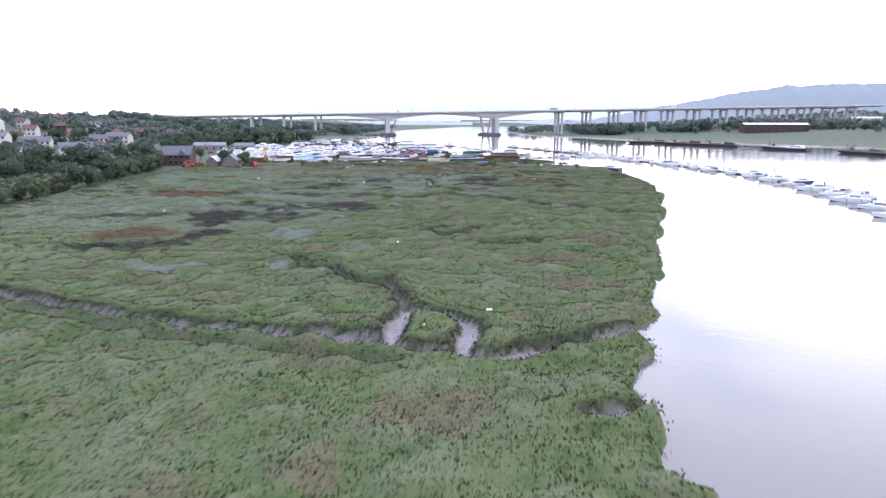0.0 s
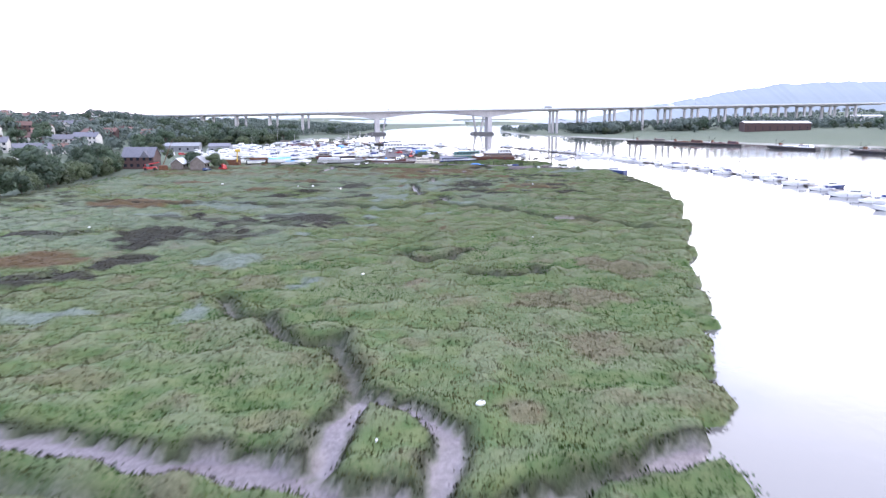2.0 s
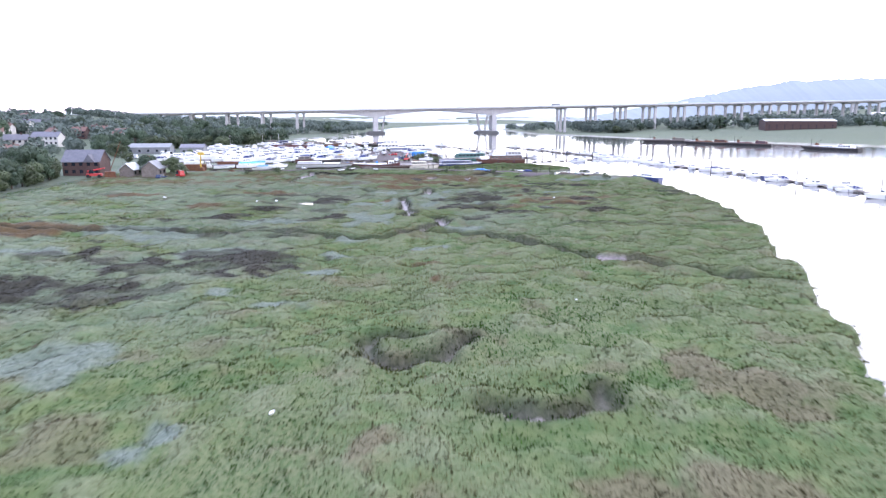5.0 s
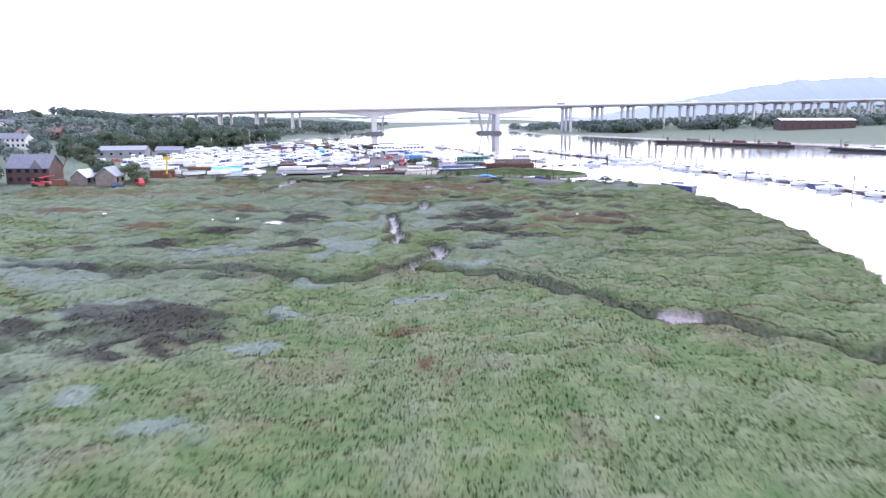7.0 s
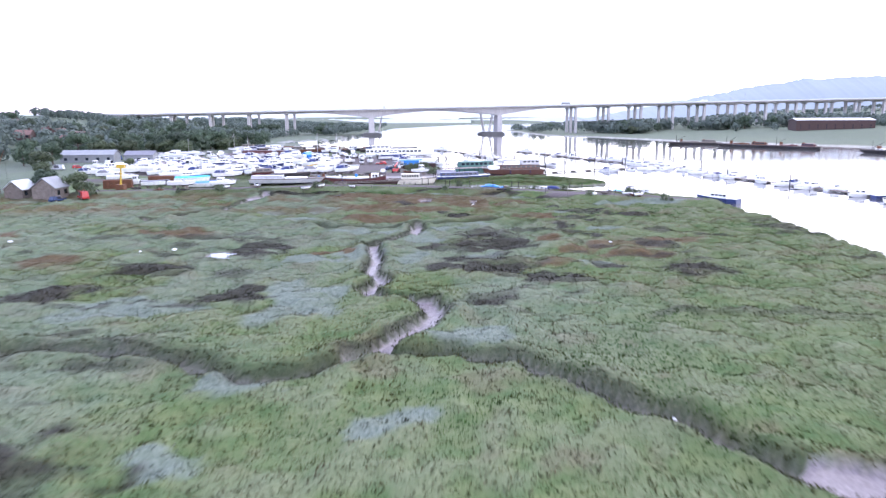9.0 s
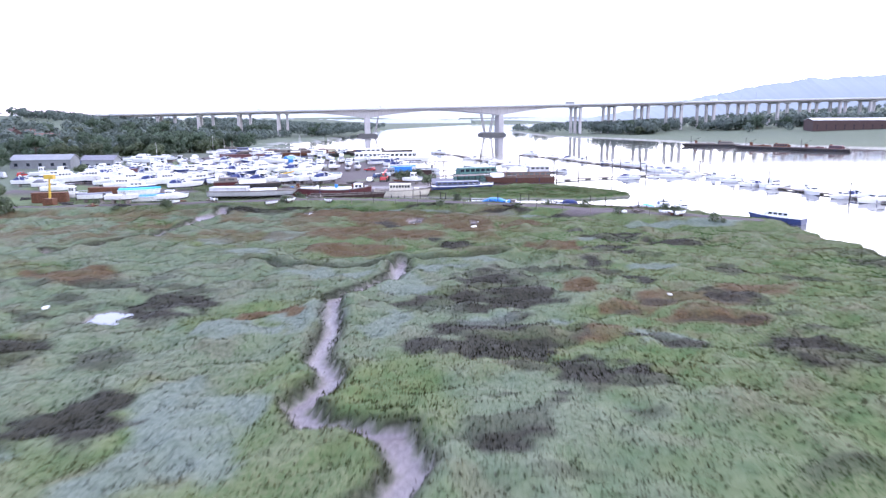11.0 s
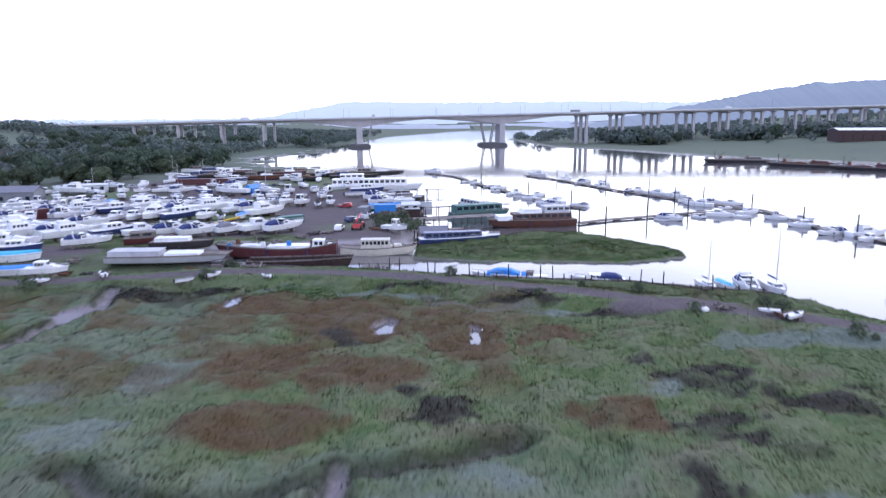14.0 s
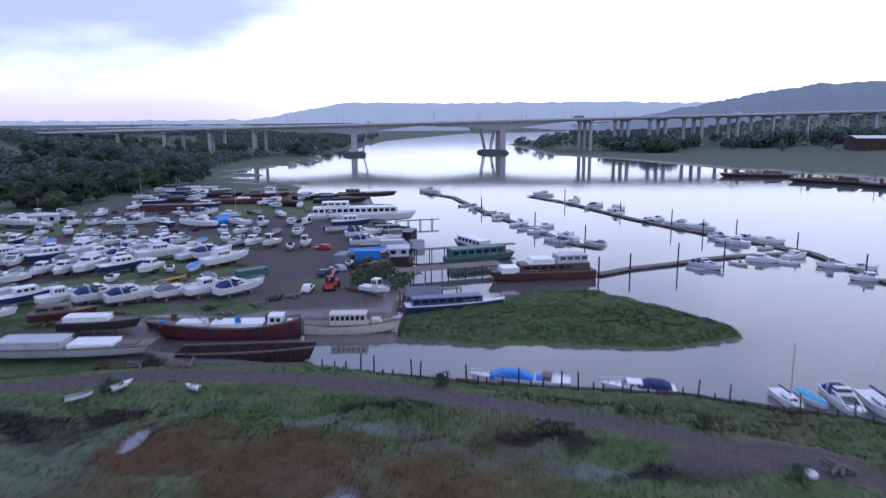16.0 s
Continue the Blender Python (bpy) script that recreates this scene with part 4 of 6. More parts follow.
for i, x in enumerate([-121, -115, -108, -102, -97, -92.5, -86, -81, -76, -72, -67.5, -63, -59, -53, -47, -42.5, -38.5, -33.5]):
    berth(ASHORE, ("cabin", "fishing", "cabin", "navy", "canopy", "blue", "cabin", "sport")[i % 8], x, 429 - (3 if x > -45 else 0) + rnd.uniform(-2, 2), -90 + rnd.uniform(-18, 14), rnd.uniform(0.85, 1.05))
for i, x in enumerate([-126, -118, -112, -104, -97, -90, -84, -77, -70, -63, -52, -47, -43, -36, -31]):
    berth(ASHORE, ("sport", "cabin", "open", "fishing", "cabin", "canopy", "covered")[i % 7], x + rnd.uniform(-1, 1), 442 + rnd.uniform(-2.5, 2.5), -80 + rnd.uniform(-30, 30), rnd.uniform(0.8, 1.0))
for i, x in enumerate([-131, -122, -113, -105, -98, -90, -83, -76, -70, -63, -52, -45, -36]):
    berth(ASHORE, ("cabin", "fly", "sail", "fishing", "canopy", "cabin", "sport", "navy")[i % 8], x + rnd.uniform(-1, 1), 460 + rnd.uniform(-3, 4), rnd.choice((-85, 20, 160)) + rnd.uniform(-20, 20), rnd.uniform(0.85, 1.1))
for i, x in enumerate([-126, -117, -108, -98, -90, -80, -71, -62, -53, -44]):
    berth(ASHORE, ("fishing", "sport", "cabin", "covered", "sail")[i % 5], x + rnd.uniform(-2, 2), 480 + rnd.uniform(-4, 6), rnd.uniform(0, 360), rnd.uniform(0.85, 1.1))
for i in range(16):
    berth(ASHORE, ("fishing", "covered", "navy", "sail", "cabin", "open")[i % 6], rnd.uniform(-115, -40), rnd.uniform(500, 548), rnd.uniform(0, 360), rnd.uniform(0.85, 1.15))
for x, y, a, k, s in ((-117, 421, 10, "cabin", 1.0), (-121, 437, -60, "covered", 1.0), (-98, 378, 20, "fly", 1.1), (-86, 374, 15, "fly", 1.15), (-90, 399, 30, "sport", 1.0), (-110, 398, -70, "cabin", 1.0), (-116, 388, 30, "navy", 1.0), (-105, 384, 20, "cabin", 1.0), (-77, 384, 30, "sport", 1.05), (-128, 400, 15, "fishing", 1.0),
                      (-70, 343, 5, "turquoise", 1.6), (-63, 334, 8, "blue", 1.35), (-80, 340, 10, "covered", 1.3), (-68, 329, 4, "open", 1.4), (-57, 331, 6, "cabin", 0.9), (-64, 358, 25, "sport", 1.0), (-96, 352, 20, "cabin", 1.0), (-88, 344, 10, "fishing", 1.0), (-104, 362, 15, "canopy", 1.0), (-114, 370, 15, "sport", 1.0), (-79, 356, 22, "fly", 1.0), (-74, 351, 18, "navy", 0.9),
                      (-17, 456, 15, "navy", 1.2), (-11, 437, 14, "sport", 1.1), (-8, 424, 12, "sport", 1.1), (-10, 399.5, -90, "open", 0.8), (-2, 376, -30, "fishing", 0.9), (-24.5, 424, -88, "fishing", 0.95), (-27.5, 420, -80, "open", 1.0), (-26, 474, -90, "cabin", 0.9), (-20, 447, 10, "covered", 1.1), (-7, 409.5, 8, "blue", 1.3), (-4, 430, 20, "sail", 0.9)):
    berth(ASHORE, k, x, y, a, s)


# pontoons and their boats
def pontoon(label, pts, width=2.2):
    top = thing("pontoon", Matrix.Translation((pts[0][0], pts[0][1], WATER)), label, "pontoon", "pontoons on the river")
    o = Vector((*pts[0], 0))
    for a, b in zip(pts, pts[1:]):
        a, b = Vector((*a, 0)) - o, Vector((*b, 0)) - o
        d = (b - a).normalized()
        s = Vector((-d.y, d.x, 0)) * width / 2
        n = max(1, int((b - a).length / 6))
        for i in range(n):
            p, q = a + (b - a) * i / n, a + (b - a) * (i + 0.96) / n
            ring = lambda c, k: [tuple(c - s * k + Vector((0, 0, 0.28))), tuple(c + s * k + Vector((0, 0, 0.28))), tuple(c + s * k + Vector((0, 0, 0.5))), tuple(c - s * k + Vector((0, 0, 0.5)))]
            part("deck_section", MB().rings([ring(p, 1), ring(q, 1)]), TIMBER, top)
            m_ = (p + q) / 2
            part("float", MB().box(m_.x - 0.9, m_.x + 0.9, m_.y - 0.9, m_.y + 0.9, -0.35, 0.275), DARKCONC, top)
    return top


def pile(x, y, tall):
    ob = thing("mooring_pile", pose(x, y, WATER, 0, 0, 0), "tall dark timber mooring pile standing in the water", "post", "mooring piles")
    part("shaft", MB().tube((0, 0, -2.5), (0.05, 0, tall), 0.2, 0.17, 8), POSTWOOD, ob)
    part("cap", MB().tube((0.05, 0, tall - 0.1), (0.05, 0, tall + 0.12), 0.23, 0.1, 8), POSTWOOD, ob)


PONTOON_LINES = [
    ("long timber pontoon lined with small motor boats", [(2, 575), (16, 553), (26, 507), (34, 480), (40, 460), (46, 438), (53, 430)]),
    ("long timber pontoon with cruisers along both sides", [(50, 556), (62, 531), (70, 504), (76, 483), (84, 464), (93, 444), (100, 430), (104.5, 421)]),
    ("grey timber walkway pontoon reaching out from the shore", [(45, 398), (54, 404), (67, 409.5), (74, 413.5), (84, 417.5), (104.5, 421)]),
    ("curving outer pontoon with moored cruisers", [(104.5, 421), (103.5, 388), (107.5, 366), (114, 348), (121, 310), (125, 270), (125, 230), (118, 180), (104, 130)]),
]
for label, pts in PONTOON_LINES:
    pontoon(label, pts)
afl = list(AFLOAT)
for x, y, k, a in ((5, 579, "fly", 150), (20, 523, "open", 30), (28.5, 500, "covered", 20), (24, 515, "fishing", 200), (32, 492, "cabin", 25), (30, 484, "open", 200), (36, 471, "fishing", 20), (40, 456, "cabin", 330), (44, 467, "cabin", 20), (47, 446, "fly", 120), (43, 441, "sport", 140), (53, 436, "canopy", 150), (37, 463, "covered", 200),
                   (57, 560, "fly", 150), (67, 538, "fishing", 30), (64, 530, "cabin", 210), (72, 520, "sport", 30), (68, 512, "covered", 210), (77, 506, "fly", 40), (74, 495, "fishing", 215), (80, 478, "navy", 230), (84, 480, "cabin", 230), (87, 468, "fly", 140), (92, 462, "fly", 145), (90, 446, "sport", 220), (91, 436, "fly", 145), (98, 441, "sport", 330), (102, 437, "cabin", 330), (96, 428, "open", 200),
                   (72, 406, "sport", 300), (81, 409, "open", 300), (88, 412, "cabin", 330), (93, 409, "open", 330), (69, 404, "covered", 300), (98, 416, "cabin", 20),
                   (101, 405, "fishing", 160), (106, 402, "cabin", 340), (101, 392, "cabin", 170), (106, 388, "open", 340), (102, 380, "sport", 190), (109, 378, "fly", 10), (105, 371, "cabin", 200), (111, 366, "fishing", 10), (109, 357, "fly", 260), (111, 347, "cabin", 190), (117, 350, "sport", 10), (114, 338, "fly", 195), (119, 332, "cabin", 10),
                   (117, 318, "cabin", 190), (122, 314, "navy", 10), (118, 303, "sport", 190), (124, 297, "fishing", 10), (122, 287, "cabin", 185), (128, 280, "fly", 5), (123, 271, "sport", 185), (129, 262, "cabin", 5), (123, 254, "fly", 180), (129, 245, "navy", 0), (122, 238, "sport", 175), (128, 229, "cabin", 350), (120, 220, "fly", 165), (127, 212, "sport", 345), (118, 206, "cabin", 165), (123, 198, "fishing", 340), (114, 190, "fly", 160), (120, 182, "cabin", 340), (111, 174, "cabin", 155), (116, 166, "sport", 340), (106, 158, "fly", 150), (112, 150, "cabin", 335), (102, 144, "cabin", 150)):
    berth(AFLOAT, k, x, y, a + rnd.uniform(-5, 5), rnd.uniform(0.76, 0.96), WATER)
for x, y in ((45, 397), (53, 401), (66, 407.5), (80, 415), (102.5, 424), (105, 399), (97, 448), (84, 466), (76, 498), (62, 533), (26, 511), (40, 463), (106, 377), (112, 345), (123, 300), (127, 262), (126, 225), (117, 177), (51, 440), (88, 450)):
    pile(x, y, rnd.uniform(4.0, 5.6))

for i, (x, y, a, L, hull_) in enumerate(((-40, 533, 5, 22, DARKHULL), (-64, 540, 12, 18, OXBLOOD), (-30, 521, 8, 20, POSTWOOD), (-88, 545, -5, 24, DARKHULL), (-70, 520, 3, 19, RUST), (-100, 560, 8, 26, NAVY), (-50, 512, -20, 14, DARKHULL), (-22, 545, 4, 24, DARKHULL), (-98, 528, 10, 16, POSTWOOD), (-62, 555, 0, 16, CREAM), (-112, 578, 6, 28, GELCOAT))):
    b = vessel("old_barge", ("black steel barge hulk on the muddy shore", "dark red hulk lying on the mud", "rotten brown timber barge on the shore")[i % 3], "barge", L, 4.4, 1.9, hull_, [(-L * 0.35, -L * 0.1, 1.6, 1.9, 3.4, 0.2, (GELCOAT, TIMBER, NAVY)[i % 3], 3), (0, L * 0.25, 1.6, 1.9, 2.6, 0.2, (RUST, GELCOAT, TIMBER)[i % 3], 0)], ashore=False, bottom=DARKHULL, bluff=0.5, rail=False, group="hulks on the far shore")
    b.matrix_basis = pose(x, y, max(height(x, y), WATER) + 0.3, 0, 0, a)

# boats in the inlet and along the causeway
b = vessel("dutch_barge", "dark red steel barge with white deckhouse and hatches aground", "barge", 23, 5.0, 2.6, OXBLOOD, [(-9.0, -6.6, 1.4, 2.5, 4.1, 0.2, GELCOAT, 2), (-6.0, 2.6, 1.8, 2.5, 3.05, 0.3, GELCOAT, 0), (3.6, 8.0, 1.5, 2.7, 3.15, 0.3, GELCOAT, 0)], ashore=False, bluff=0.35, bottom=OXBLOOD, sheer=0.35)
b.matrix_basis = pose(-24, 357, WATER + 0.2, 0, 0, 181)
for i in range(7):
    dx = (-10.2, -6.3, -2.0, 1.5, 3.2, 8.8, 10.0)[i]
    part("deck_gear", MB().box(dx - 0.45, dx + 0.45, (-1) ** i * 1.0 - 0.4, (-1) ** i * 1.0 + 0.4, 1.9, 2.9 + 0.25 * (i % 3), 0.8), (GELCOAT, RUST, TARPBLUE, TIMBER)[i % 4], b)
part("mast", MB().tube((4.0, 0, 1.9), (5.4, 0, 5.4), 0.1, 0.07), TIMBER, b)
b = vessel("wooden_hulk", "rotting dark timber barge hulk lying in mud", "barge", 18.5, 4.4, 2.5, ROTTEN, [], ashore=False, rail=False, bottom=POSTWOOD, bluff=0.5, decked=False)
b.matrix_basis = pose(-18, 345.2, WATER + 0.1, 0, 0, 2)
for i in range(9):
    part("rib", MB().tube((-7.5 + i * 1.8, -2.0, 0.2), (-7.6 + i * 1.8, -2.15, 2.6 + 0.6 * rnd.random()), 0.14, 0.1, 5), ROTTEN, b)
b = vessel("motor_yacht", "old cream motor yacht with long windowed saloon", "boat", 14.8, 3.9, 1.9, CREAM, [(-3.2, 3.2, 1.4, 2.0, 3.7, 0.5, CREAM, 7), (3.6, 5.2, 0.9, 2.1, 2.6, 0.4, CREAM, 0)], ashore=False, bottom=CREAM, sheer=0.2)
b.matrix_basis = pose(-4.5, 359, WATER + 0.1, 0, 0, 2)
b = vessel("houseboat", "brown timber houseboat with white upper deck moored afloat", "houseboat", 22, 5.2, 2.4, VARNISH, [(-9.5, 6.0, 2.3, 2.35, 4.2, 0.2, VARNISH, 8), (-9.0, -2.2, 2.1, 4.3, 5.9, 0.2, SHROUD, 4), (-1.5, 4.0, 2.3, 4.3, 5.3, 0.8, GELCOAT, 0), (6.3, 10.2, 2.2, 2.6, 3.7, 0.3, GELCOAT, 0)], ashore=False, bottom=DARKHULL, bluff=0.4)
b.matrix_basis = pose(33, 396, WATER, 0, 0, 190)
b = vessel("narrowboat", "navy blue narrowboat with row of dark windows", "boat", 17.5, 3.2, 1.6, NAVY, [(-7.5, 5.5, 1.35, 1.55, 2.9, 0.2, NAVY, 8)], ashore=False, bottom=DARKHULL, bluff=0.3)
b.matrix_basis = pose(12.5, 371.5, WATER + 0.25, 0, 0, 11)
b = vessel("houseboat", "pale green houseboat with long flat roof", "houseboat", 17, 4.4, 1.8, GREENHULL, [(-7.5, 7.0, 2.0, 1.75, 4.0, 0.2, GREENHULL, 7)], ashore=False, bottom=DARKHULL, bluff=0.6)
b.matrix_basis = pose(19.5, 415.5, WATER, 0, 0, 22)
b = vessel("houseboat", "dark barge with white pitched roof beside the jetty", "houseboat", 14, 4.2, 1.6, DARKHULL, [(-6, 5.5, 1.9, 1.6, 3.6, 0.2, GELCOAT, 6)], ashore=False, bottom=DARKHULL, bluff=0.5)
b.matrix_basis = pose(19, 431, WATER, 0, 0, 120)
b = vessel("houseboat", "long white passenger ship turned houseboat", "houseboat", 34, 6.5, 2.6, GELCOAT, [(-15, 13, 2.8, 2.6, 5.2, 0.3, GELCOAT, 14), (-12, -3, 2.3, 5.3, 7.0, 0.3, GELCOAT, 4)], ashore=False, bottom=DARKHULL, bluff=0.4)
b.matrix_basis = pose(-17, 478, YARD - 0.8, 0, 0, 6)
b = vessel("barge", "long white deck barge shrouded in pale sheeting", "barge", 21, 4.8, 1.5, SHROUD, [(-9.8, -0.5, 2.1, 1.4, 2.5, 0.2, SHROUD, 0), (0.2, 6.5, 1.9, 1.5, 2.0, 0.2, GELCOAT, 0), (7.0, 9.6, 1.3, 1.4, 1.8, 0.2, TIMBER, 0)], ashore=False, rail=False, bluff=0.75)
b.matrix_basis = pose(-42, 343.8, height(-42, 343.8) + 0.55, 0, 0, 2)
b = vessel("narrowboat", "black and dark red boat with white cabin top", "boat", 11.5, 3.2, 1.6, DARKHULL, [(-4.6, 2.0, 1.4, 1.6, 2.4, 0.2, GELCOAT, 0)], ashore=True, bottom=OXBLOOD, bluff=0.3, rail=False)
b.matrix_basis = pose(-42.5, 352.5, height(-42.5, 352.5), 0, 0, 4)
b = vessel("workboat", "brown roofed old workboat propped beside the inlet", "boat", 9.5, 3.2, 1.5, OXBLOOD, [(-3.5, 1.5, 1.4, 1.5, 2.6, 0.2, TIMBER, 2)], ashore=True, rail=False)
b.matrix_basis = pose(-51, 358, height(-51, 358), 0, 0, 20)
b = vessel("sailing_barge", "white hulled boat with blue tarpaulins along the causeway", "boat", 12.5, 3.0, 1.3, GELCOAT, [(-3.8, -2.4, 1.0, 1.3, 1.9, 0.3, TIMBER, 0)], canopy=(TARPBLUE, -1.5, 3.6, 1.2, 1.3), ashore=False, bottom=DARKHULL)
b.matrix_basis = pose(21, 335.8, WATER, 0, 0, 170)
part("tarpaulin", MB().rings([[(-3.0 + i, 1.0 * math.cos(a), 1.0 + 0.55 * math.sin(a)) for a in [math.pi * j / 5 for j in range(6)]] for i in (0.0, 1.2)]), TARPBLUE, b)
b = vessel("motor_cruiser", "white cruiser with black canvas cockpit cover on the mud", "boat", 8.8, 2.9, 1.2, GELCOAT, [(-0.2, 2.6, 1.0, 1.2, 1.75, 1.1, GELCOAT, 2)], canopy=(CANVASNAVY, -3.8, -0.2, 1.2, 1.1), ashore=False)
b.matrix_basis = pose(35.5, 332.6, WATER + 0.1, 0, 0, 170)
for x, y, a, k, s in ((52.5, 329.0, -89, "sail", 0.75), (55.6, 329.2, -84, "turquoise", 0.85), (58.8, 328.2, -98, "sport", 0.95), (62.4, 326.6, -96, "sail", 1.0)):
    berth(AFLOAT, k, x, y, a, s, WATER + 0.05)
b = vessel("motor_yacht", "dark hulled cruiser moored at the marsh edge", "boat", 11, 3.3, 1.6, NAVY, [(-2.8, 2.6, 1.2, 1.6, 2.6, 0.9, GELCOAT, 4)], ashore=False)
b.matrix_basis = pose(75.5, 308.5, WATER, 0, 0, 128)
for x, y, a, L, lab, top_ in ((194, 648, 170, 36, "dark steel barge with deck gear moored in the river", TIMBER), (213, 606, 140, 34, "rusty lighter barge loaded with scrap", RUST), (232, 577, 140, 30, "dark lighter barge with red deck cargo", OXBLOOD), (255, 512, 120, 36, "dark barge with long pale deckhouse", GELCOAT), (275, 448, 110, 34, "dark moored barge with low deckhouse", TIMBER)):
    b = vessel("barge", lab, "barge", L, 7.0, 2.2, DARKHULL, [(-L * 0.36, -L * 0.12, 2.4, 2.2, 4.2, 0.3, top_, 5), (-L * 0.05, L * 0.3, 2.6, 2.2, 3.2, 0.2, top_, 6 if top_ is GELCOAT else 0)], ashore=False, bottom=DARKHULL, bluff=0.6, rail=True, mast=0.0, group="barges moored across the river")
    b.matrix_basis = pose(x, y, WATER, 0, 0, a)
    for i in range(4):
        part("deck_gear", MB().box(-L * 0.4 + i * L * 0.22, -L * 0.4 + i * L * 0.22 + 1.6, -1.6, 1.2, 1.6, 3.0 + 1.2 * (i % 2), 0.8), RUST if i % 2 else top_, b)
    part("derrick", MB().tube((L * 0.38, 0, 1.7), (L * 0.38, 0, 7.0), 0.14).tube((L * 0.38, 0, 3.0), (L * 0.2, 0, 6.4), 0.1), POSTWOOD, b)


# ---- trees ----
def tree_kind(name, label, seed, tall, spread, leaf, leaves=620, leaf_size=0.5):
    r = random.Random(seed)
    ob = thing("tree", Matrix(), label, "tree", name)
    trunk = MB()
    trunk.tube((0, 0, -0.5), (0.1, 0, tall * 0.3), 0.035 * tall, 0.026 * tall, 7)
    trunk.tube((0.1, 0, tall * 0.3), (0.2, 0.1, tall * 0.75), 0.026 * tall, 0.008 * tall, 6)
    limbs = []
    for i in range(7):
        a = 2 * math.pi * i / 7 + r.uniform(-0.4, 0.4)
        z0 = tall * r.uniform(0.22, 0.55)
        end = (spread * 0.7 * math.cos(a), spread * 0.7 * math.sin(a), z0 + tall * r.uniform(0.12, 0.3))
        trunk.tube((0.1, 0, z0), end, 0.012 * tall, 0.004 * tall, 5)
        limbs.append(end)
    part("trunk", trunk, BARK, ob)
    lumps = [(e[0], e[1], e[2], spread * r.uniform(0.3, 0.48)) for e in limbs]
    lumps += [(r.uniform(-0.45, 0.45) * spread, r.uniform(-0.45, 0.45) * spread, tall * r.uniform(0.55, 0.88), spread * r.uniform(0.28, 0.46)) for _ in range(7)]
    lumps += [(r.uniform(-0.8, 0.8) * spread, r.uniform(-0.8, 0.8) * spread, tall * r.uniform(0.12, 0.35), spread * r.uniform(0.25, 0.38)) for _ in range(5)]
    crown = MB()
    for _ in range(leaves):
        cx, cy, cz, rad = r.choice(lumps)
        d = Vector((r.gauss(0, 1), r.gauss(0, 1), r.gauss(0.25, 0.8))).normalized()
        p = Vector((cx, cy, cz)) + d * rad * (0.75 + 0.35 * r.random())
        if p.z < 0.1:
            continue
        u = Vector((r.gauss(0, 1), r.gauss(0, 1), r.gauss(0, 1)))
        n_ = (d + 0.4 * u.normalized()).normalized()
        a = n_.orthogonal().normalized() * leaf_size * r.uniform(0.6, 1.3)
        c = n_.cross(a).normalized() * leaf_size * r.uniform(0.45, 1.0)
        k = len(crown.v)
        crown.v += [tuple(p - a), tuple(p + c * 0.8 - a * 0.2), tuple(p + a), tuple(p - c * 0.8 + a * 0.1)]
        crown.f.append((k, k + 1, k + 2, k + 3))
    part("crown", crown, leaf, ob)
    return ob


TREES = [
    tree_kind("trees beside the marsh", "dark green broadleaf tree with a ragged crown", 1, 9.0, 4.2, LEAF, 1900, 0.46),
    tree_kind("trees beside the marsh", "rounded green willow at the marsh edge", 2, 7.0, 4.0, LEAF2, 1800, 0.42),
    tree_kind("trees beside the marsh", "tall dark green tree with uneven crown", 3, 11.5, 4.4, LEAF, 2200, 0.5),
    tree_kind("scrub bushes", "low spreading green thorn bush", 4, 3.4, 2.6, LEAF2, 420, 0.34),
]
TREE_READY = set()


def plant(k, x, y, s=1.0, sink=0.1):
    m = pose(x, y, height(x, y) - sink, 0, 0, rnd.uniform(0, 360))
    if k not in TREE_READY:
        TREE_READY.add(k)
        TREES[k].matrix_basis = m @ Matrix.Diagonal((s, s, s, 1))
        return
    copy_thing(TREES[k], m).scale = (s * rnd.uniform(0.9, 1.15), s * rnd.uniform(0.9, 1.15), s)


def wood(n, x0, x1, y0, y1, s0, s1, keep, kinds_=(0, 1, 2)):
    done = 0
    while done < n:
        x, y = rnd.uniform(x0, x1), rnd.uniform(y0, y1)
        if keep(x, y):
            plant(rnd.choice(kinds_), x, y, rnd.uniform(s0, s1))
            done += 1


def edge_x(y):
    return float(np.interp(y, (90, 165, 200, 240, 300, 335), (-100, -110, -113, -117, -124, -140)))


for i in range(34):
    y = 95 + i * 6.6
    plant(rnd.choice((0, 1, 3, 1)), edge_x(y) - rnd.uniform(0, 3), y, rnd.uniform(0.7, 1.0))
wood(78, -190, -110, 90, 320, 0.75, 1.1, lambda x, y: x < edge_x(y) - 4 and not (y > 296 and x > -150))
wood(75, -185, -122, 475, 640, 0.9, 1.25, lambda x, y: x < -128 - 0.05 * (y - 475) or y > 560)
wood(40, -290, -150, 560, 900, 1.0, 1.35, lambda x, y: x < -125 - 0.12 * (y - 560))
wood(16, -420, -200, 330, 640, 0.8, 1.2, lambda x, y: True)
for x, y, k, s in ((-158, 425, 2, 0.9), (-166, 418, 0, 0.9), (-172, 432, 2, 1.0), (-151, 405, 1, 1.0), (-98, 318, 0, 0.75), (-93, 320, 1, 0.8), (-102, 322, 2, 0.7), (-88, 317, 3, 1.0), (-146, 330, 2, 0.9), (-150, 322, 0, 1.0), (-3.5, 388, 3, 0.8), (-1, 391, 3, 0.9), (3, 389, 3, 0.8), (-6, 384, 3, 0.9), (1.5, 383, 3, 0.8), (-117, 405, 1, 0.6), (-142, 352, 0, 0.8), (-138, 345, 3, 1.2), (-132, 372, 1, 0.7)):
    plant(k, x, y, s)
wood(26, 200, 500, 905, 960, 1.0, 1.5, lambda x, y: y < 925 + 0.13 * x - 12)
wood(14, 480, 700, 760, 900, 0.8, 1.2, lambda x, y: True)
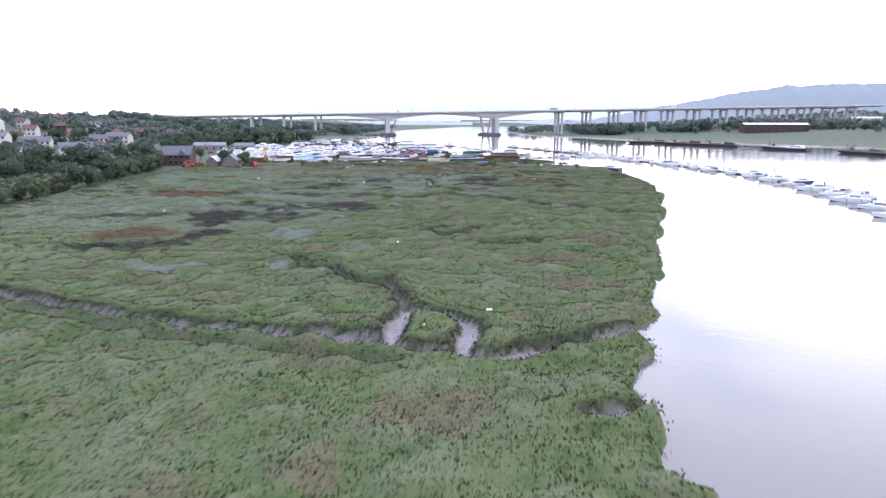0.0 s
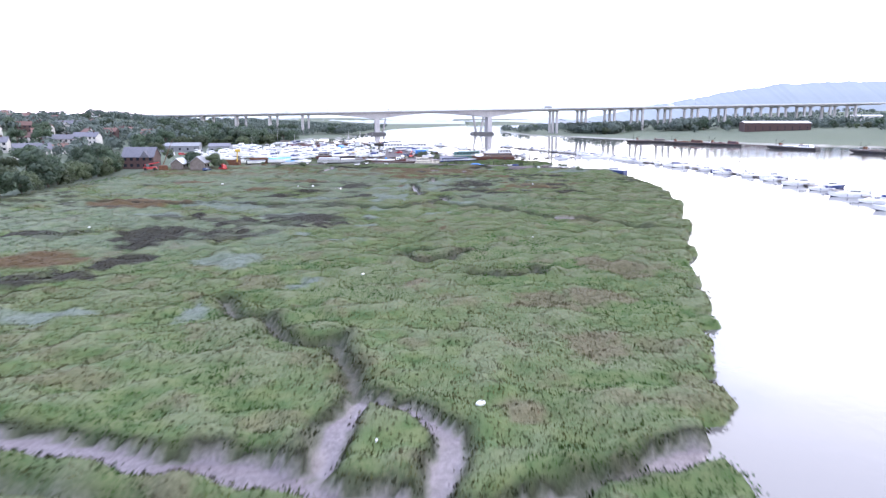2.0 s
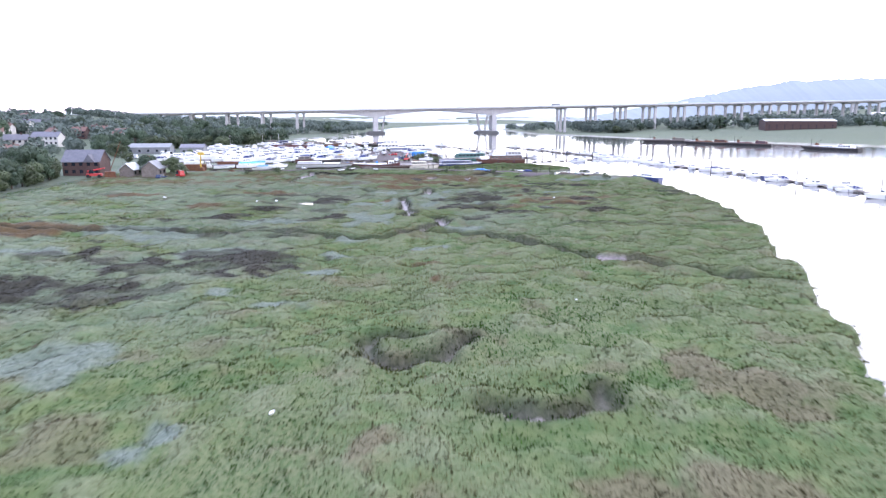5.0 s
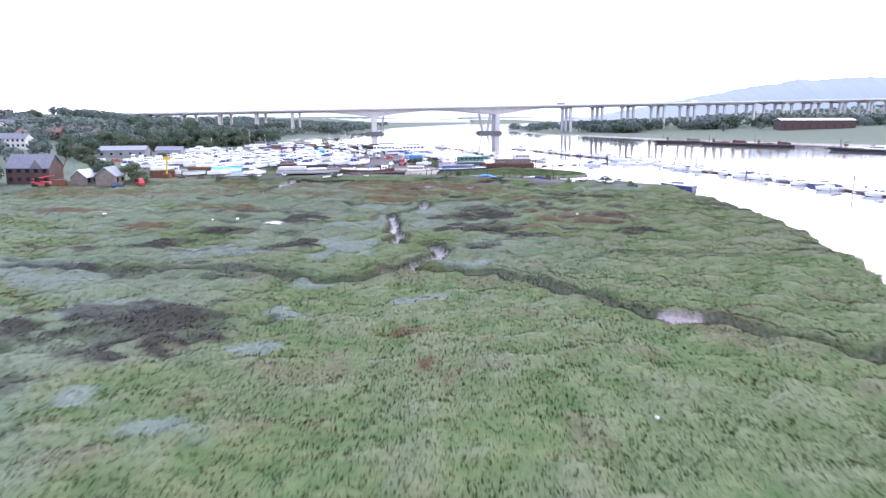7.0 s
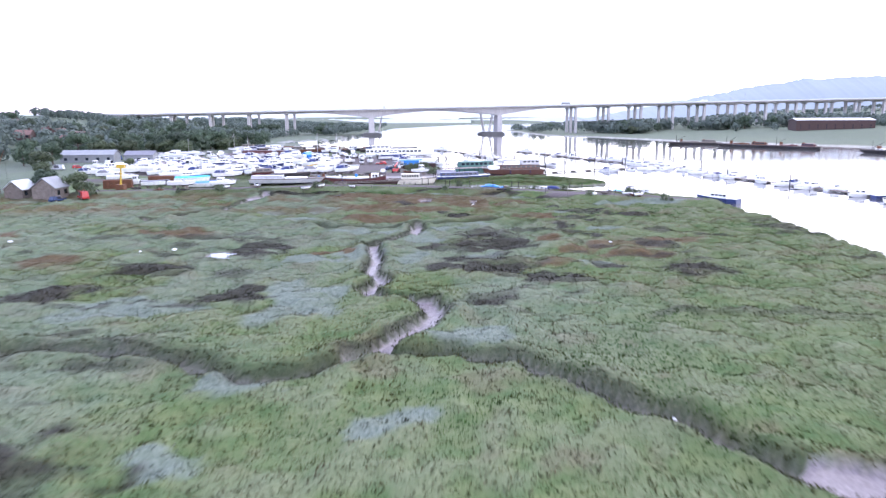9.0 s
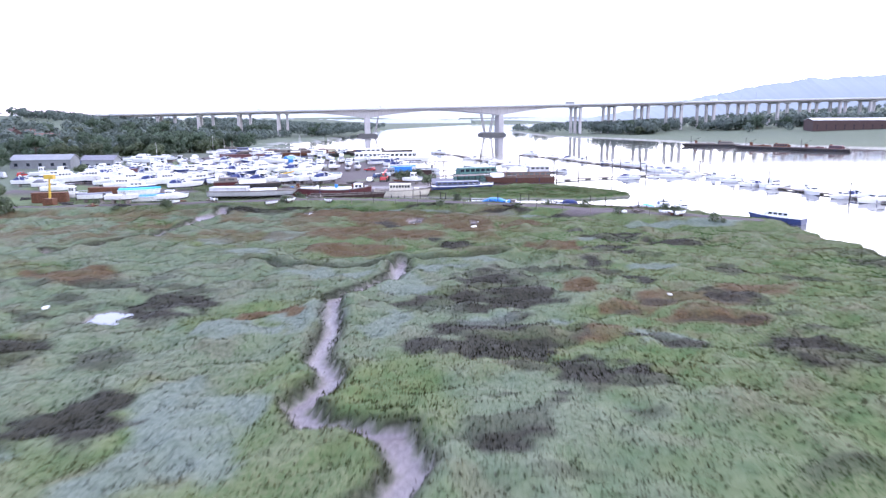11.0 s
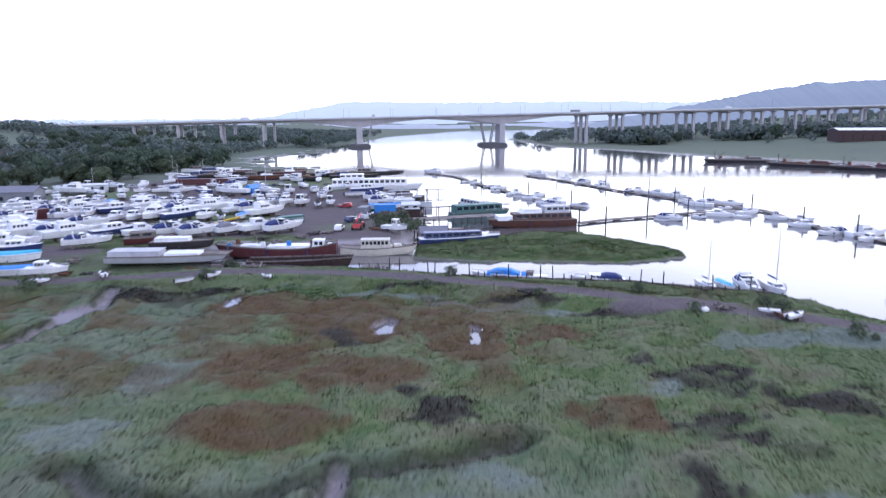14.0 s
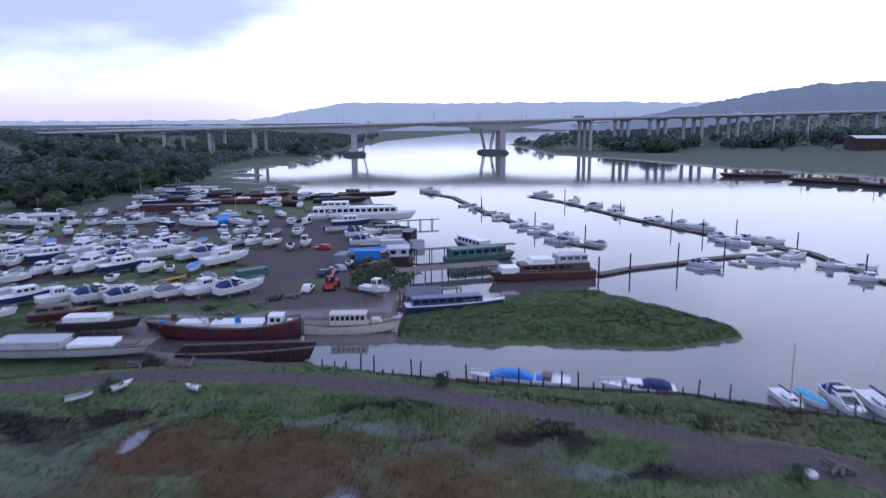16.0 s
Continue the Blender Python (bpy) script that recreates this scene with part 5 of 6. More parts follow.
wood(8, -170, -105, 880, 1250, 0.9, 1.3, lambda x, y: x < -115)
wood(8, 110, 320, 1000, 1250, 0.8, 1.1, lambda x, y: x > 132)
for i in range(20):
    t = rnd.random()
    x = -75 + 135 * t
    base = float(np.interp(x, [p[0] for p in TRACK], [p[1] for p in TRACK]))
    plant(3, x, base + rnd.choice((-1, -1, 1)) * rnd.uniform(3.2, 5.5), rnd.uniform(0.22, 0.5), 0.05)


def far_woods():
    """Woodland on the far slopes, too distant to count."""
    r = np.random.RandomState(5)
    spots_ = []
    for x0, x1, y0, y1, n in ((-1100, -200, 640, 1500, 1300), (230, 1100, 860, 1900, 1300), (-420, -105, 900, 1600, 700), (110, 420, 1000, 1900, 500), (-700, -190, 120, 700, 900), (-520, -178, 340, 640, 420), (-420, -150, 640, 900, 500), (-330, -165, 500, 900, 300), (190, 540, 915, 1010, 420), (470, 760, 700, 900, 260)):
        spots_.append(np.stack([r.uniform(x0, x1, n), r.uniform(y0, y1, n)], 1))
    pts = np.concatenate(spots_)
    h, _ = terrain(pts[:, 0], pts[:, 1])
    ok = h > MARSH - 0.4
    ok &= field(pts[:, 0], pts[:, 1], 90, 2, 77) > 0.42
    ok &= (pts[:, 0] < 200) | (pts[:, 1] > 850 - 0.95 * (pts[:, 0] - 215))
    pts, h = pts[ok], h[ok]
    n, leaves = len(pts), 80
    size = r.uniform(3.0, 6.0, (n, 1, 1)) * np.where((pts[:, 0] > 180) & (pts[:, 1] > 900) & (pts[:, 1] < 1012), 1.6, 1.0)[:, None, None]
    d = r.normal(0, 1, (n, leaves, 3)) + np.array((0, 0, 0.35))
    d /= np.linalg.norm(d, axis=2, keepdims=True)
    lump = 0.8 + 0.28 * np.sin(5 * d[:, :, :1] + pts[:, None, :1]) * np.sin(5 * d[:, :, 1:2] + pts[:, None, 1:2])
    c = np.concatenate([pts, h[:, None]], 1)[:, None, :] + np.array((0, 0, 0.85)) * size + d * size * np.array((1, 1, 0.9)) * lump * r.uniform(0.85, 1.05, (n, leaves, 1))
    a = np.cross(d, r.normal(0, 1, (n, leaves, 3)))
    a /= np.linalg.norm(a, axis=2, keepdims=True)
    b_ = np.cross(d + 0.3 * r.normal(0, 1, (n, leaves, 3)), a)
    a, b_ = a * 0.19 * size, b_ * 0.17 * size
    co = np.stack([c - a, c + b_, c + a, c - b_], 2).reshape(-1, 3)
    me = bpy.data.meshes.new("woodland")
    me.vertices.add(len(co))
    me.vertices.foreach_set("co", co.ravel())
    me.loops.add(len(co))
    me.loops.foreach_set("vertex_index", np.arange(len(co)))
    me.polygons.add(len(co) // 4)
    me.polygons.foreach_set("loop_start", np.arange(len(co) // 4) * 4)
    me.update(calc_edges=True)
    tagged(part("woodland", me, LEAFHAZE), "distant mixed green woodland on the slopes, haze tinted into its leaves", "woodland", kind="stuff")


far_woods()


# ---- houses and sheds ----
def house(name, label, w, d, eaves, ridge_, wall, roof, cols=3, floors=2, group="", category="house", chimney=True, hip=False):
    ob = thing(name, Matrix(), label, category, group)
    part("wall", MB().rings([[(-w / 2, -d / 2, -1.5), (-w / 2, d / 2, -1.5), (-w / 2, d / 2, eaves), (-w / 2, 0, ridge_ - 0.15), (-w / 2, -d / 2, eaves)], [(w / 2, -d / 2, -1.5), (w / 2, d / 2, -1.5), (w / 2, d / 2, eaves), (w / 2, 0, ridge_ - 0.15), (w / 2, -d / 2, eaves)]]), wall, ob)
    o = 0.35
    sl = (ridge_ - eaves) / (d / 2)
    for side in (-1, 1):
        y0, y1 = side * (d / 2 + o), 0
        z0, z1 = eaves - o * sl + 0.05, ridge_ + 0.05
        part("roof", MB().rings([[(sx, y0, z0), (sx, y1, z1), (sx, y1, z1 + 0.2), (sx, y0, z0 + 0.2)] for sx in (-w / 2 - o, w / 2 + o)]), roof, ob)
    for fl in range(floors):
        zf = 0.9 + fl * 2.6
        for i in range(cols):
            x = -w / 2 + w * (i + 0.5) / cols
            for side in (-1,):
                part("window", MB().box(x - 0.6, x + 0.6, side * d / 2 - 0.03, side * d / 2 + 0.05, zf, zf + 1.2), WINDOW, ob)
    if chimney:
        part("chimney", MB().box(w * 0.28, w * 0.28 + 0.8, -0.4, 0.4, ridge_ - 1.0, ridge_ + 1.2), BRICK, ob)
    return ob


HOUSES = [
    house("house", "red brick house with brown tiled gable roof", 9, 7.5, 5.0, 7.6, BRICK, ROOFTILE, group="houses on the hill"),
    house("house", "white rendered house with brown tiled roof", 8.5, 7.0, 4.8, 7.4, RENDERW, ROOFTILE, group="houses on the hill"),
    house("house", "pale rendered terrace with grey slate roof", 16, 7.5, 5.0, 7.6, RENDERW, SLATE, 6, group="houses on the hill"),
    house("bungalow", "white bungalow with low brown roof", 11, 8, 2.7, 5.2, RENDERW, ROOFTILE, 4, 1, group="houses on the hill"),
]
placed = set()
for row in range(9):
    for i in range(11):
        x = -172 - i * 27 - row * 9 + rnd.uniform(-7, 7)
        y = 360 + row * 36 + rnd.uniform(-8, 8)
        if x < -190 - 0.1 * (y - 372) and not (y > 640 and x > -330):
            k = rnd.choice((0, 1, 2, 3, 1))
            m = pose(x, y, height(x, y), 0, 0, rnd.choice((0, 12, 25, -30)) + rnd.uniform(-8, 8))
            if k in placed:
                copy_thing(HOUSES[k], m)
            else:
                placed.add(k)
                HOUSES[k].matrix_basis = m
for k in range(4):
    if k not in placed:
        HOUSES[k].matrix_basis = pose(-230 - 20 * k, 400, height(-230 - 20 * k, 400))


def set_at(ob, x, y, turn, dz=0.0):
    ob.matrix_basis = pose(x, y, height(x, y) + dz, 0, 0, turn)
    return ob


h1 = set_at(house("boathouse", "large dark brick building with grey slate roof", 13, 9, 5.0, 8.8, BRICK, SLATE, 5, 2, category="building", chimney=False), -124, 322, 3)
part("gable", MB().rings([[(1, -5.4, 4.8), (5.2, -5.4, 4.8), (3.1, -5.4, 7.6)], [(1, -0.6, 4.8), (5.2, -0.6, 4.8), (3.1, -0.6, 7.6)]]), SLATE, h1)
set_at(house("shed", "small shed with pale pitched roof", 6, 5, 2.6, 4.6, TIMBER, SHEET, 2, 1, category="shed", chimney=False), -106, 317, 85)
set_at(house("shed", "dark shed with white gable trim", 6.5, 6, 2.8, 5.2, TIMBER, GREYSHEET, 2, 1, category="shed", chimney=False), -97, 315, 90)
set_at(house("workshop", "grey workshop with a pale sheet roof", 22, 11, 3.2, 5.0, GREYSHEET, GREYSHEET, 5, 1, category="workshop", chimney=False), -152, 445, 10)
set_at(house("workshop", "low grey shed with sheet roof", 12, 8, 3.4, 5.0, GREYSHEET, SLATE, 3, 1, category="workshop", chimney=False), -127, 440, 5)
set_at(house("container_shed", "long pale flat cabin with sheet roof", 14, 4, 2.6, 3.0, SHEET, SHEET, 4, 1, category="cabin", chimney=False), -121, 470, 20)
set_at(house("jetty_cabin", "small timber cabin with grey pitched roof", 6, 4, 2.4, 3.6, TIMBER, SLATE, 2, 1, category="cabin", chimney=False), 7, 377.5, 5)
set_at(house("cabin", "small white cabin by the yard edge", 5, 3, 2.4, 3.0, SHEET, SHEET, 2, 1, category="cabin", chimney=False), 0, 413, 10)
set_at(house("warehouse", "long pale roofed warehouse on the far bank", 72, 30, 9.0, 11.0, BRICK, SHEET, 9, 2, category="warehouse", chimney=False), 402, 842, -12, 0)
set_at(house("office_block", "pale office building on the far bank", 44, 16, 13.0, 15.0, RENDERW, SHEET, 12, 4, category="building", chimney=False), 705, 1155, -25, 1)
for x, y, t_ in ((560, 600, 0), (520, 720, 30), (610, 690, 5)):
    copy_thing(HOUSES[2], pose(x, y, height(x, y), 0, 0, t_))


# ---- vehicles and machines in the yard ----
def car(paint, label, x, y, turn, van=False):
    ob = thing("van" if van else "car", Matrix(), label, "van" if van else "car", "vehicles in the yard")
    L, h = (4.9, 2.1) if van else (4.2, 1.45)
    part("body", MB().rings([[(-L / 2, s * 0.84, 0.32), (-L / 2 - 0.05, s * 0.86, 0.75), (L / 2 - 0.1, s * 0.84, 0.75), (L / 2, s * 0.8, 0.32)] for s in (-1, 1)]), paint, ob)
    x1 = 1.6 if van else 0.75
    part("roof", MB().rings([[(-L / 2 + 0.1, s * 0.82, 0.76), (-L / 2 + 0.35, s * 0.68, h), (x1 - 0.55, s * 0.68, h), (x1, s * 0.8, 0.76)] for s in (-1, 1)]), paint, ob)
    part("windscreen", MB().rings([[(x1 + 0.02, s * 0.72, 0.82), (x1 - 0.5, s * 0.62, h - 0.06), (x1 - 0.44, s * 0.62, h - 0.04), (x1 + 0.08, s * 0.72, 0.82)] for s in (-1, 1)]), WINDOW, ob)
    for s in (-1, 1):
        part("window", MB().rings([[(-0.4 - 0.5, s * 0.80, 0.86), (-0.75, s * 0.73, h - 0.12), (x1 - 0.62, s * 0.73, h - 0.12), (x1 - 0.25, s * 0.80, 0.86)], [(-0.9, s * 0.83, 0.86), (-0.75, s * 0.76, h - 0.12), (x1 - 0.62, s * 0.76, h - 0.12), (x1 - 0.25, s * 0.83, 0.86)]]), WINDOW, ob)
        for wx in (-L * 0.3, L * 0.3):
            w = part("wheel", MB().tube((wx, s * 0.62, 0.32), (wx, s * 0.88, 0.32), 0.32, n=12), RUBBER, ob)
            part("rim", MB().tube((wx, s * 0.87, 0.32), (wx, s * 0.9, 0.32), 0.18, n=8), STEEL, w)
    return set_at(ob, x, y, turn)


car(CARPAINT[1], "white car parked on the yard gravel", -15, 378, 85)
car(CARPAINT[3], "small red car parked in the yard", -19.6, 421, 170)
car(CARPAINT[1], "white van parked by the hulls", -32, 465, 80, True)
car(CARPAINT[0], "silver car parked in the yard", -12, 396, 140)
car(CARPAINT[2], "dark car parked beside machinery", -13.5, 391, 40)
for i, (x, y) in enumerate(((-135, 476), (-130, 478), (-126, 480), (-118, 484), (-111, 486), (-140, 462), (-146, 458), (-135, 455), (-128, 430), (-134, 425), (-112, 430), (-137, 405), (-141, 398), (-104, 330), (-92, 309), (-86, 310))):
    car(CARPAINT[i % 4], ("silver", "white", "dark blue", "red")[i % 4] + (" van" if i % 3 == 0 else " car") + " parked at the yard edge", x, y, rnd.uniform(0, 180), i % 3 == 0)


def telehandler(x, y, turn, paint, label):
    ob = thing("boat_lift", Matrix(), label, "machine")
    part("chassis", MB().box(-2.6, 2.6, -0.9, 0.9, 0.6, 1.5, 0.95), paint, ob)
    part("cab", MB().box(-1.6, -0.1, -0.85, 0.85, 1.503, 2.7, 0.85), WINDOW, ob)
    part("boom", MB().tube((-2.2, 0, 2.2), (3.6, 0, 3.3), 0.3, 0.22, 6), paint, ob)
    for wx in (-1.8, 1.8):
        for s in (-1, 1):
            part("wheel", MB().tube((wx, s * 0.8, 0.6), (wx, s * 1.2, 0.6), 0.6, n=12), RUBBER, ob)
    return set_at(ob, x, y, turn)


telehandler(-10.8, 380, 85, REDPAINT, "red boat handling tractor with long boom")
telehandler(-41.5, 377, 20, YELLOWPAINT, "rusty yellow loader parked between hulls")
telehandler(-116, 311, 10, REDPAINT, "orange crane tractor beside the brick building")
c = thing("crane", Matrix(), "orange lattice crane with raised jib", "crane")
part("base", MB().box(-1.8, 1.8, -1.3, 1.3, 0, 2.0, 0.9), RUST, c)
part("jib", MB().tube((0, 0, 2.2), (4.2, 0, 12.5), 0.16, 0.1, 5), RUST, c)
part("cable", MB().tube((4.2, 0, 12.5), (4.3, 0, 4.0), 0.03, n=4), POSTWOOD, c)
set_at(c, -111, 312, 20)
c = thing("crane", Matrix(), "yellow mobile crane standing at the yard edge", "crane")
part("base", MB().box(-1.2, 1.2, -1.2, 1.2, 0, 2.0, 0.9), RUST, c)
part("mast", MB().tube((0, 0, 1.9), (0.4, 0, 7.0), 0.3, 0.24, 5), YELLOWPAINT, c)
part("head", MB().box(-0.6, 1.6, -0.6, 0.6, 6.6, 7.6), YELLOWPAINT, c)
set_at(c, -86, 331, 0)


def box_thing(name, label, category, mat_, x, y, turn, l, w, h, lid=None, group=""):
    ob = thing(name, Matrix(), label, category, group)
    part("body", MB().box(-l / 2, l / 2, -w / 2, w / 2, -0.1, h, 0.98), mat_, ob)
    ribs = max(3, int(l / 0.9))
    for i in range(ribs):
        px = -l / 2 + (i + 0.5) * l / ribs
        part("rib", MB().box(px - 0.06, px + 0.06, -w / 2 - 0.04, w / 2 + 0.04, 0.1, h * 0.96), mat_, ob)
    part("lid", MB().box(-l / 2 - 0.04, l / 2 + 0.04, -w / 2 - 0.05, w / 2 + 0.05, h + 0.003, h + 0.08), lid or mat_, ob)
    return set_at(ob, x, y, turn)


box_thing("skip", "dark green waste skip beside the boats", "skip", GREENHULL, -29, 390, 40, 6.5, 2.2, 1.9)
box_thing("container", "bright blue steel shipping container", "container", TARPBLUE, -6.5, 406, 5, 6.0, 2.4, 2.5)
box_thing("container", "white steel site container by the shore", "container", SHEET, -2, 421, 8, 6.0, 2.4, 2.5)
box_thing("container", "dark red steel shipping container", "container", OXBLOOD, -99, 398, 60, 9.0, 2.5, 2.7)
box_thing("container", "brown rusted steel container beside boats", "container", RUST, -80, 347, 4, 9.0, 2.5, 2.6)
box_thing("container", "rusty brown container stack at yard edge", "container", RUST, -91, 340, 12, 8.0, 2.5, 2.4)
box_thing("container", "grey steel container by the slipway", "container", GREYSHEET, -12, 403, 80, 5.0, 2.4, 2.4)
box_thing("container", "dark red lighter load by the far shore", "container", OXBLOOD, -88, 499, 3, 22.0, 3.0, 2.2)
tent = thing("boat_tent", Matrix(), "bright blue tarpaulin tent over a boat", "tent")
part("cover", MB().rings([[(sx, -2.6, -0.1), (sx, -2.4, 2.6), (sx, 0, 4.4), (sx, 2.4, 2.6), (sx, 2.6, -0.1)] for sx in (-4, 4)]), TARPBLUE, tent)
part("ridge_pole", MB().tube((-4.2, 0, 4.42), (4.2, 0, 4.42), 0.06), STEEL, tent)
set_at(tent, -58, 462, 70)
tent.scale = (0.75, 0.75, 0.75)

# jetties on the yard side
for x0, y0, x1, y1, w in ((0, 396, 24, 404, 5.0), (3, 376, 14, 381, 2.0), (4, 420, 30, 428, 2.4), (-4, 470, 10, 474, 2.0)):
    top = thing("jetty", pose(x0, y0, 0, 0, 0, math.degrees(math.atan2(y1 - y0, x1 - x0))), "grey timber jetty on dark piles", "jetty", "jetties")
    L = math.hypot(x1 - x0, y1 - y0)
    n = int(L / 0.8)
    plank = MB().box(0, L / n * 0.93, -w / 2, w / 2, 0.12, 0.22).mesh("plank")
    plank.materials.append(TIMBER)
    for i in range(n):
        o = part("plank", plank, TIMBER, top)
        o.location = (L * i / n, 0, 0)
    for i in range(int(L / 4) + 1):
        for s in (-1, 1):
            part("support_post", MB().tube((i * 4, s * w * 0.45, -3.6), (i * 4, s * w * 0.45, 0.45), 0.13, n=6), POSTWOOD, top)


# rubbish, timber and wrecks along the causeway
def clutter(name, label, category, mat_, x, y, turn, bits, seed):
    r = random.Random(seed)
    ob = thing(name, Matrix(), label, category, "junk along the causeway")
    for _ in range(bits):
        a = r.uniform(0, math.pi)
        l = r.uniform(0.5, 1.6)
        cx, cy, cz = r.uniform(-1, 1), r.uniform(-0.8, 0.8), r.uniform(0.05, 0.5)
        part("piece", MB().tube((cx - l * math.cos(a), cy - l * math.sin(a), cz - 0.1), (cx + l * math.cos(a), cy + l * math.sin(a), cz + 0.15), r.uniform(0.06, 0.2), n=5), mat_, ob)
    return set_at(ob, x, y, turn)


jr = random.Random(11)
for i, (x, y) in enumerate(((47, 309), (53, 305), (22, 318.5), (-30, 339), (-36, 340), (-52, 336), (-24, 338.5), (-58, 337), (-66, 324), (-48, 333), (-72, 323), (-20, 372), (-17, 374), (-6, 378), (-30, 366), (-26, 363), (-44, 362), (-4, 393), (-3, 402), (-2, 434), (-5, 441), (-8, 452), (3, 372), (9, 383), (15, 386), (-14, 436), (-100, 345), (-76, 334), (-95, 326), (-80, 327), (-60, 346), (6, 402), (-3, 383), (-22, 368))):
    clutter("scrap_pile", ("heap of weathered grey timber", "heap of rusted scrap metal", "heap of dark broken planks")[i % 3], "junk", (TIMBER, RUST, POSTWOOD)[i % 3], x, y, jr.uniform(0, 180), 9, i)
for i, (x, y, a, s, k) in enumerate(((-28.8, 330.3, 62, 0.55, "open"), (-32.8, 327.8, 35, 0.5, "covered"), (-20, 330.2, 150, 0.42, "open"), (-47, 330, 130, 0.55, "open"), (54, 304, 30, 0.6, "open"), (52, 306.5, 160, 0.5, "open"), (-55, 325.5, 10, 0.6, "open"))):
    berth(ASHORE, k, x, y, a, s)
def heap(label, mat_, x, y, size, bits, seed):
    """Junk too tangled to tell apart: boards, pipes and drums thrown together."""
    r = random.Random(seed)
    mb = MB()
    for _ in range(bits):
        a, l = r.uniform(0, math.pi), size * r.uniform(0.3, 1.0)
        cx, cy, cz = size * r.uniform(-0.8, 0.8), size * r.uniform(-0.7, 0.7), size * r.uniform(0.05, 0.5)
        if r.random() < 0.4:
            mb.box(cx - l / 2, cx + l / 2, cy - 0.3 * size, cy + 0.3 * size, -0.1, cz + 0.3, r.uniform(0.7, 1.0))
        else:
            mb.tube((cx - l * math.cos(a), cy - l * math.sin(a), cz - 0.1), (cx + l * math.cos(a), cy + l * math.sin(a), cz + 0.25), r.uniform(0.07, 0.2), n=5)
    ob = tagged(part("scrap_heap", mb, mat_), label, "junk", "heaps of junk in the yard", kind="stuff")
    set_at(ob, x, y, r.uniform(0, 180))


for i in range(46):
    x, y = jr.uniform(-9, 5), jr.uniform(394, 462)
    if height(x, y) > WATER + 0.5:
        heap(("heap of weathered grey timber", "heap of rusted scrap metal", "heap of dark broken planks")[i % 3], (TIMBER, ROTTEN, POSTWOOD)[i % 3], x, y, 1.9, 12, 60 + i)
for i in range(60):
    x, y = jr.uniform(-118, -30), jr.choice((381, 388, 402, 422, 436, 450, 470, 490)) + jr.uniform(-2.5, 2.5)
    heap(("heap of weathered grey timber", "heap of dark trestles and oil drums", "heap of dark broken planks")[i % 3], (TIMBER, POSTWOOD, ROTTEN)[i % 3], x, y, 1.3, 9, 120 + i)
for x, y, a, l, mat_, label in ((-5, 446, 10, 7, ROTTEN, "dark brown timber quay shed"), (1, 452, 80, 8, POSTWOOD, "black timber landing stage hut"), (-3, 438, 20, 5, TIMBER, "grey timber store by the shore"), (4, 434, 15, 3.5, SHEET, "white deck cabin by the jetties"), (-7, 415, 5, 4.5, RUST, "rusty brown store beside the hulls"), (1, 404, 8, 4.0, ROTTEN, "dark brown timber store by the walkway")):
    box_thing("store", label, "hut", mat_, x, y, a, l, 3.0, 2.4, GREYSHEET)
buoy = thing("white_tank", Matrix(), "round white plastic tank lying in the grass", "tank")
part("shell", MB().rings([[(1.0 * q * math.cos(2 * math.pi * j / 14), 1.0 * q * math.sin(2 * math.pi * j / 14), z) for j in range(14)] for q, z in ((0.75, -0.1), (1.0, 0.3), (0.95, 0.65), (0.6, 0.85), (0.2, 0.92))]), GELCOAT, buoy, smooth=True)
part("cap", MB().tube((0, 0, 0.9), (0, 0, 1.02), 0.16, n=8), GELCOAT, buoy)
set_at(buoy, 44.0, 308.2, 0)
buoy.scale = (0.65, 0.65, 0.65)
for x, y, s in ((5.3, 75.5, 1.2), (-8, 118, 0.8), (-41, 239.8, 1.0), (-68, 251, 1.3), (-37, 243, 1.4), (14, 303.5, 0.5), (33, 246, 0.9), (-66, 160, 0.9), (19.5, 149, 0.5), (22, 182, 0.6), (-2, 69.5, 0.5)):
    s = 0.5 * s
    d = thing("flotsam", Matrix(), "piece of white plastic flotsam stranded on the marsh", "litter", "stranded litter")
    part("shell", MB().rings([[(s * q * 0.7 * math.cos(2 * math.pi * j / 8), s * q * 0.4 * math.sin(2 * math.pi * j / 8), s * z) for j in range(8)] for q, z in ((0.8, -0.05), (1.0, 0.2), (0.6, 0.4))]), GELCOAT, d)
    part("strap", MB().tube((-0.3 * s, 0, 0.4 * s), (0.3 * s, 0, 0.42 * s), 0.04 * s, n=5), TIMBER, d)
    d.matrix_basis = pose(x, y, height(x, y) + 0.25, 0, 0, x * 37 % 180)

# dark timber facing along the causeway's water edge
wall = thing("revetment", Matrix(), "weathered timber facing along the causeway edge", "retaining wall")
EDGE = [(-8, 340.6), (4, 337.6), (15, 334.7), (28, 332.2), (40, 330.1), (51, 325.6), (60, 321.6)]
for (ax, ay), (bx, by) in zip(EDGE, EDGE[1:]):
    n = max(2, int(math.hypot(bx - ax, by - ay) / 2.6))
    for i in range(n):
        p, q = (ax + (bx - ax) * i / n, ay + (by - ay) * i / n), (ax + (bx - ax) * (i + 0.97) / n, ay + (by - ay) * (i + 0.97) / n)
        z = -0.75 + jr.uniform(-0.12, 0.12)
        part("board", MB().rings([[(x, y - 0.12, WATER - 0.8), (x, y + 0.12, WATER - 0.8), (x, y + 0.1, z), (x, y - 0.1, z)] for x, y in (p, q)]), TIMBER, wall)

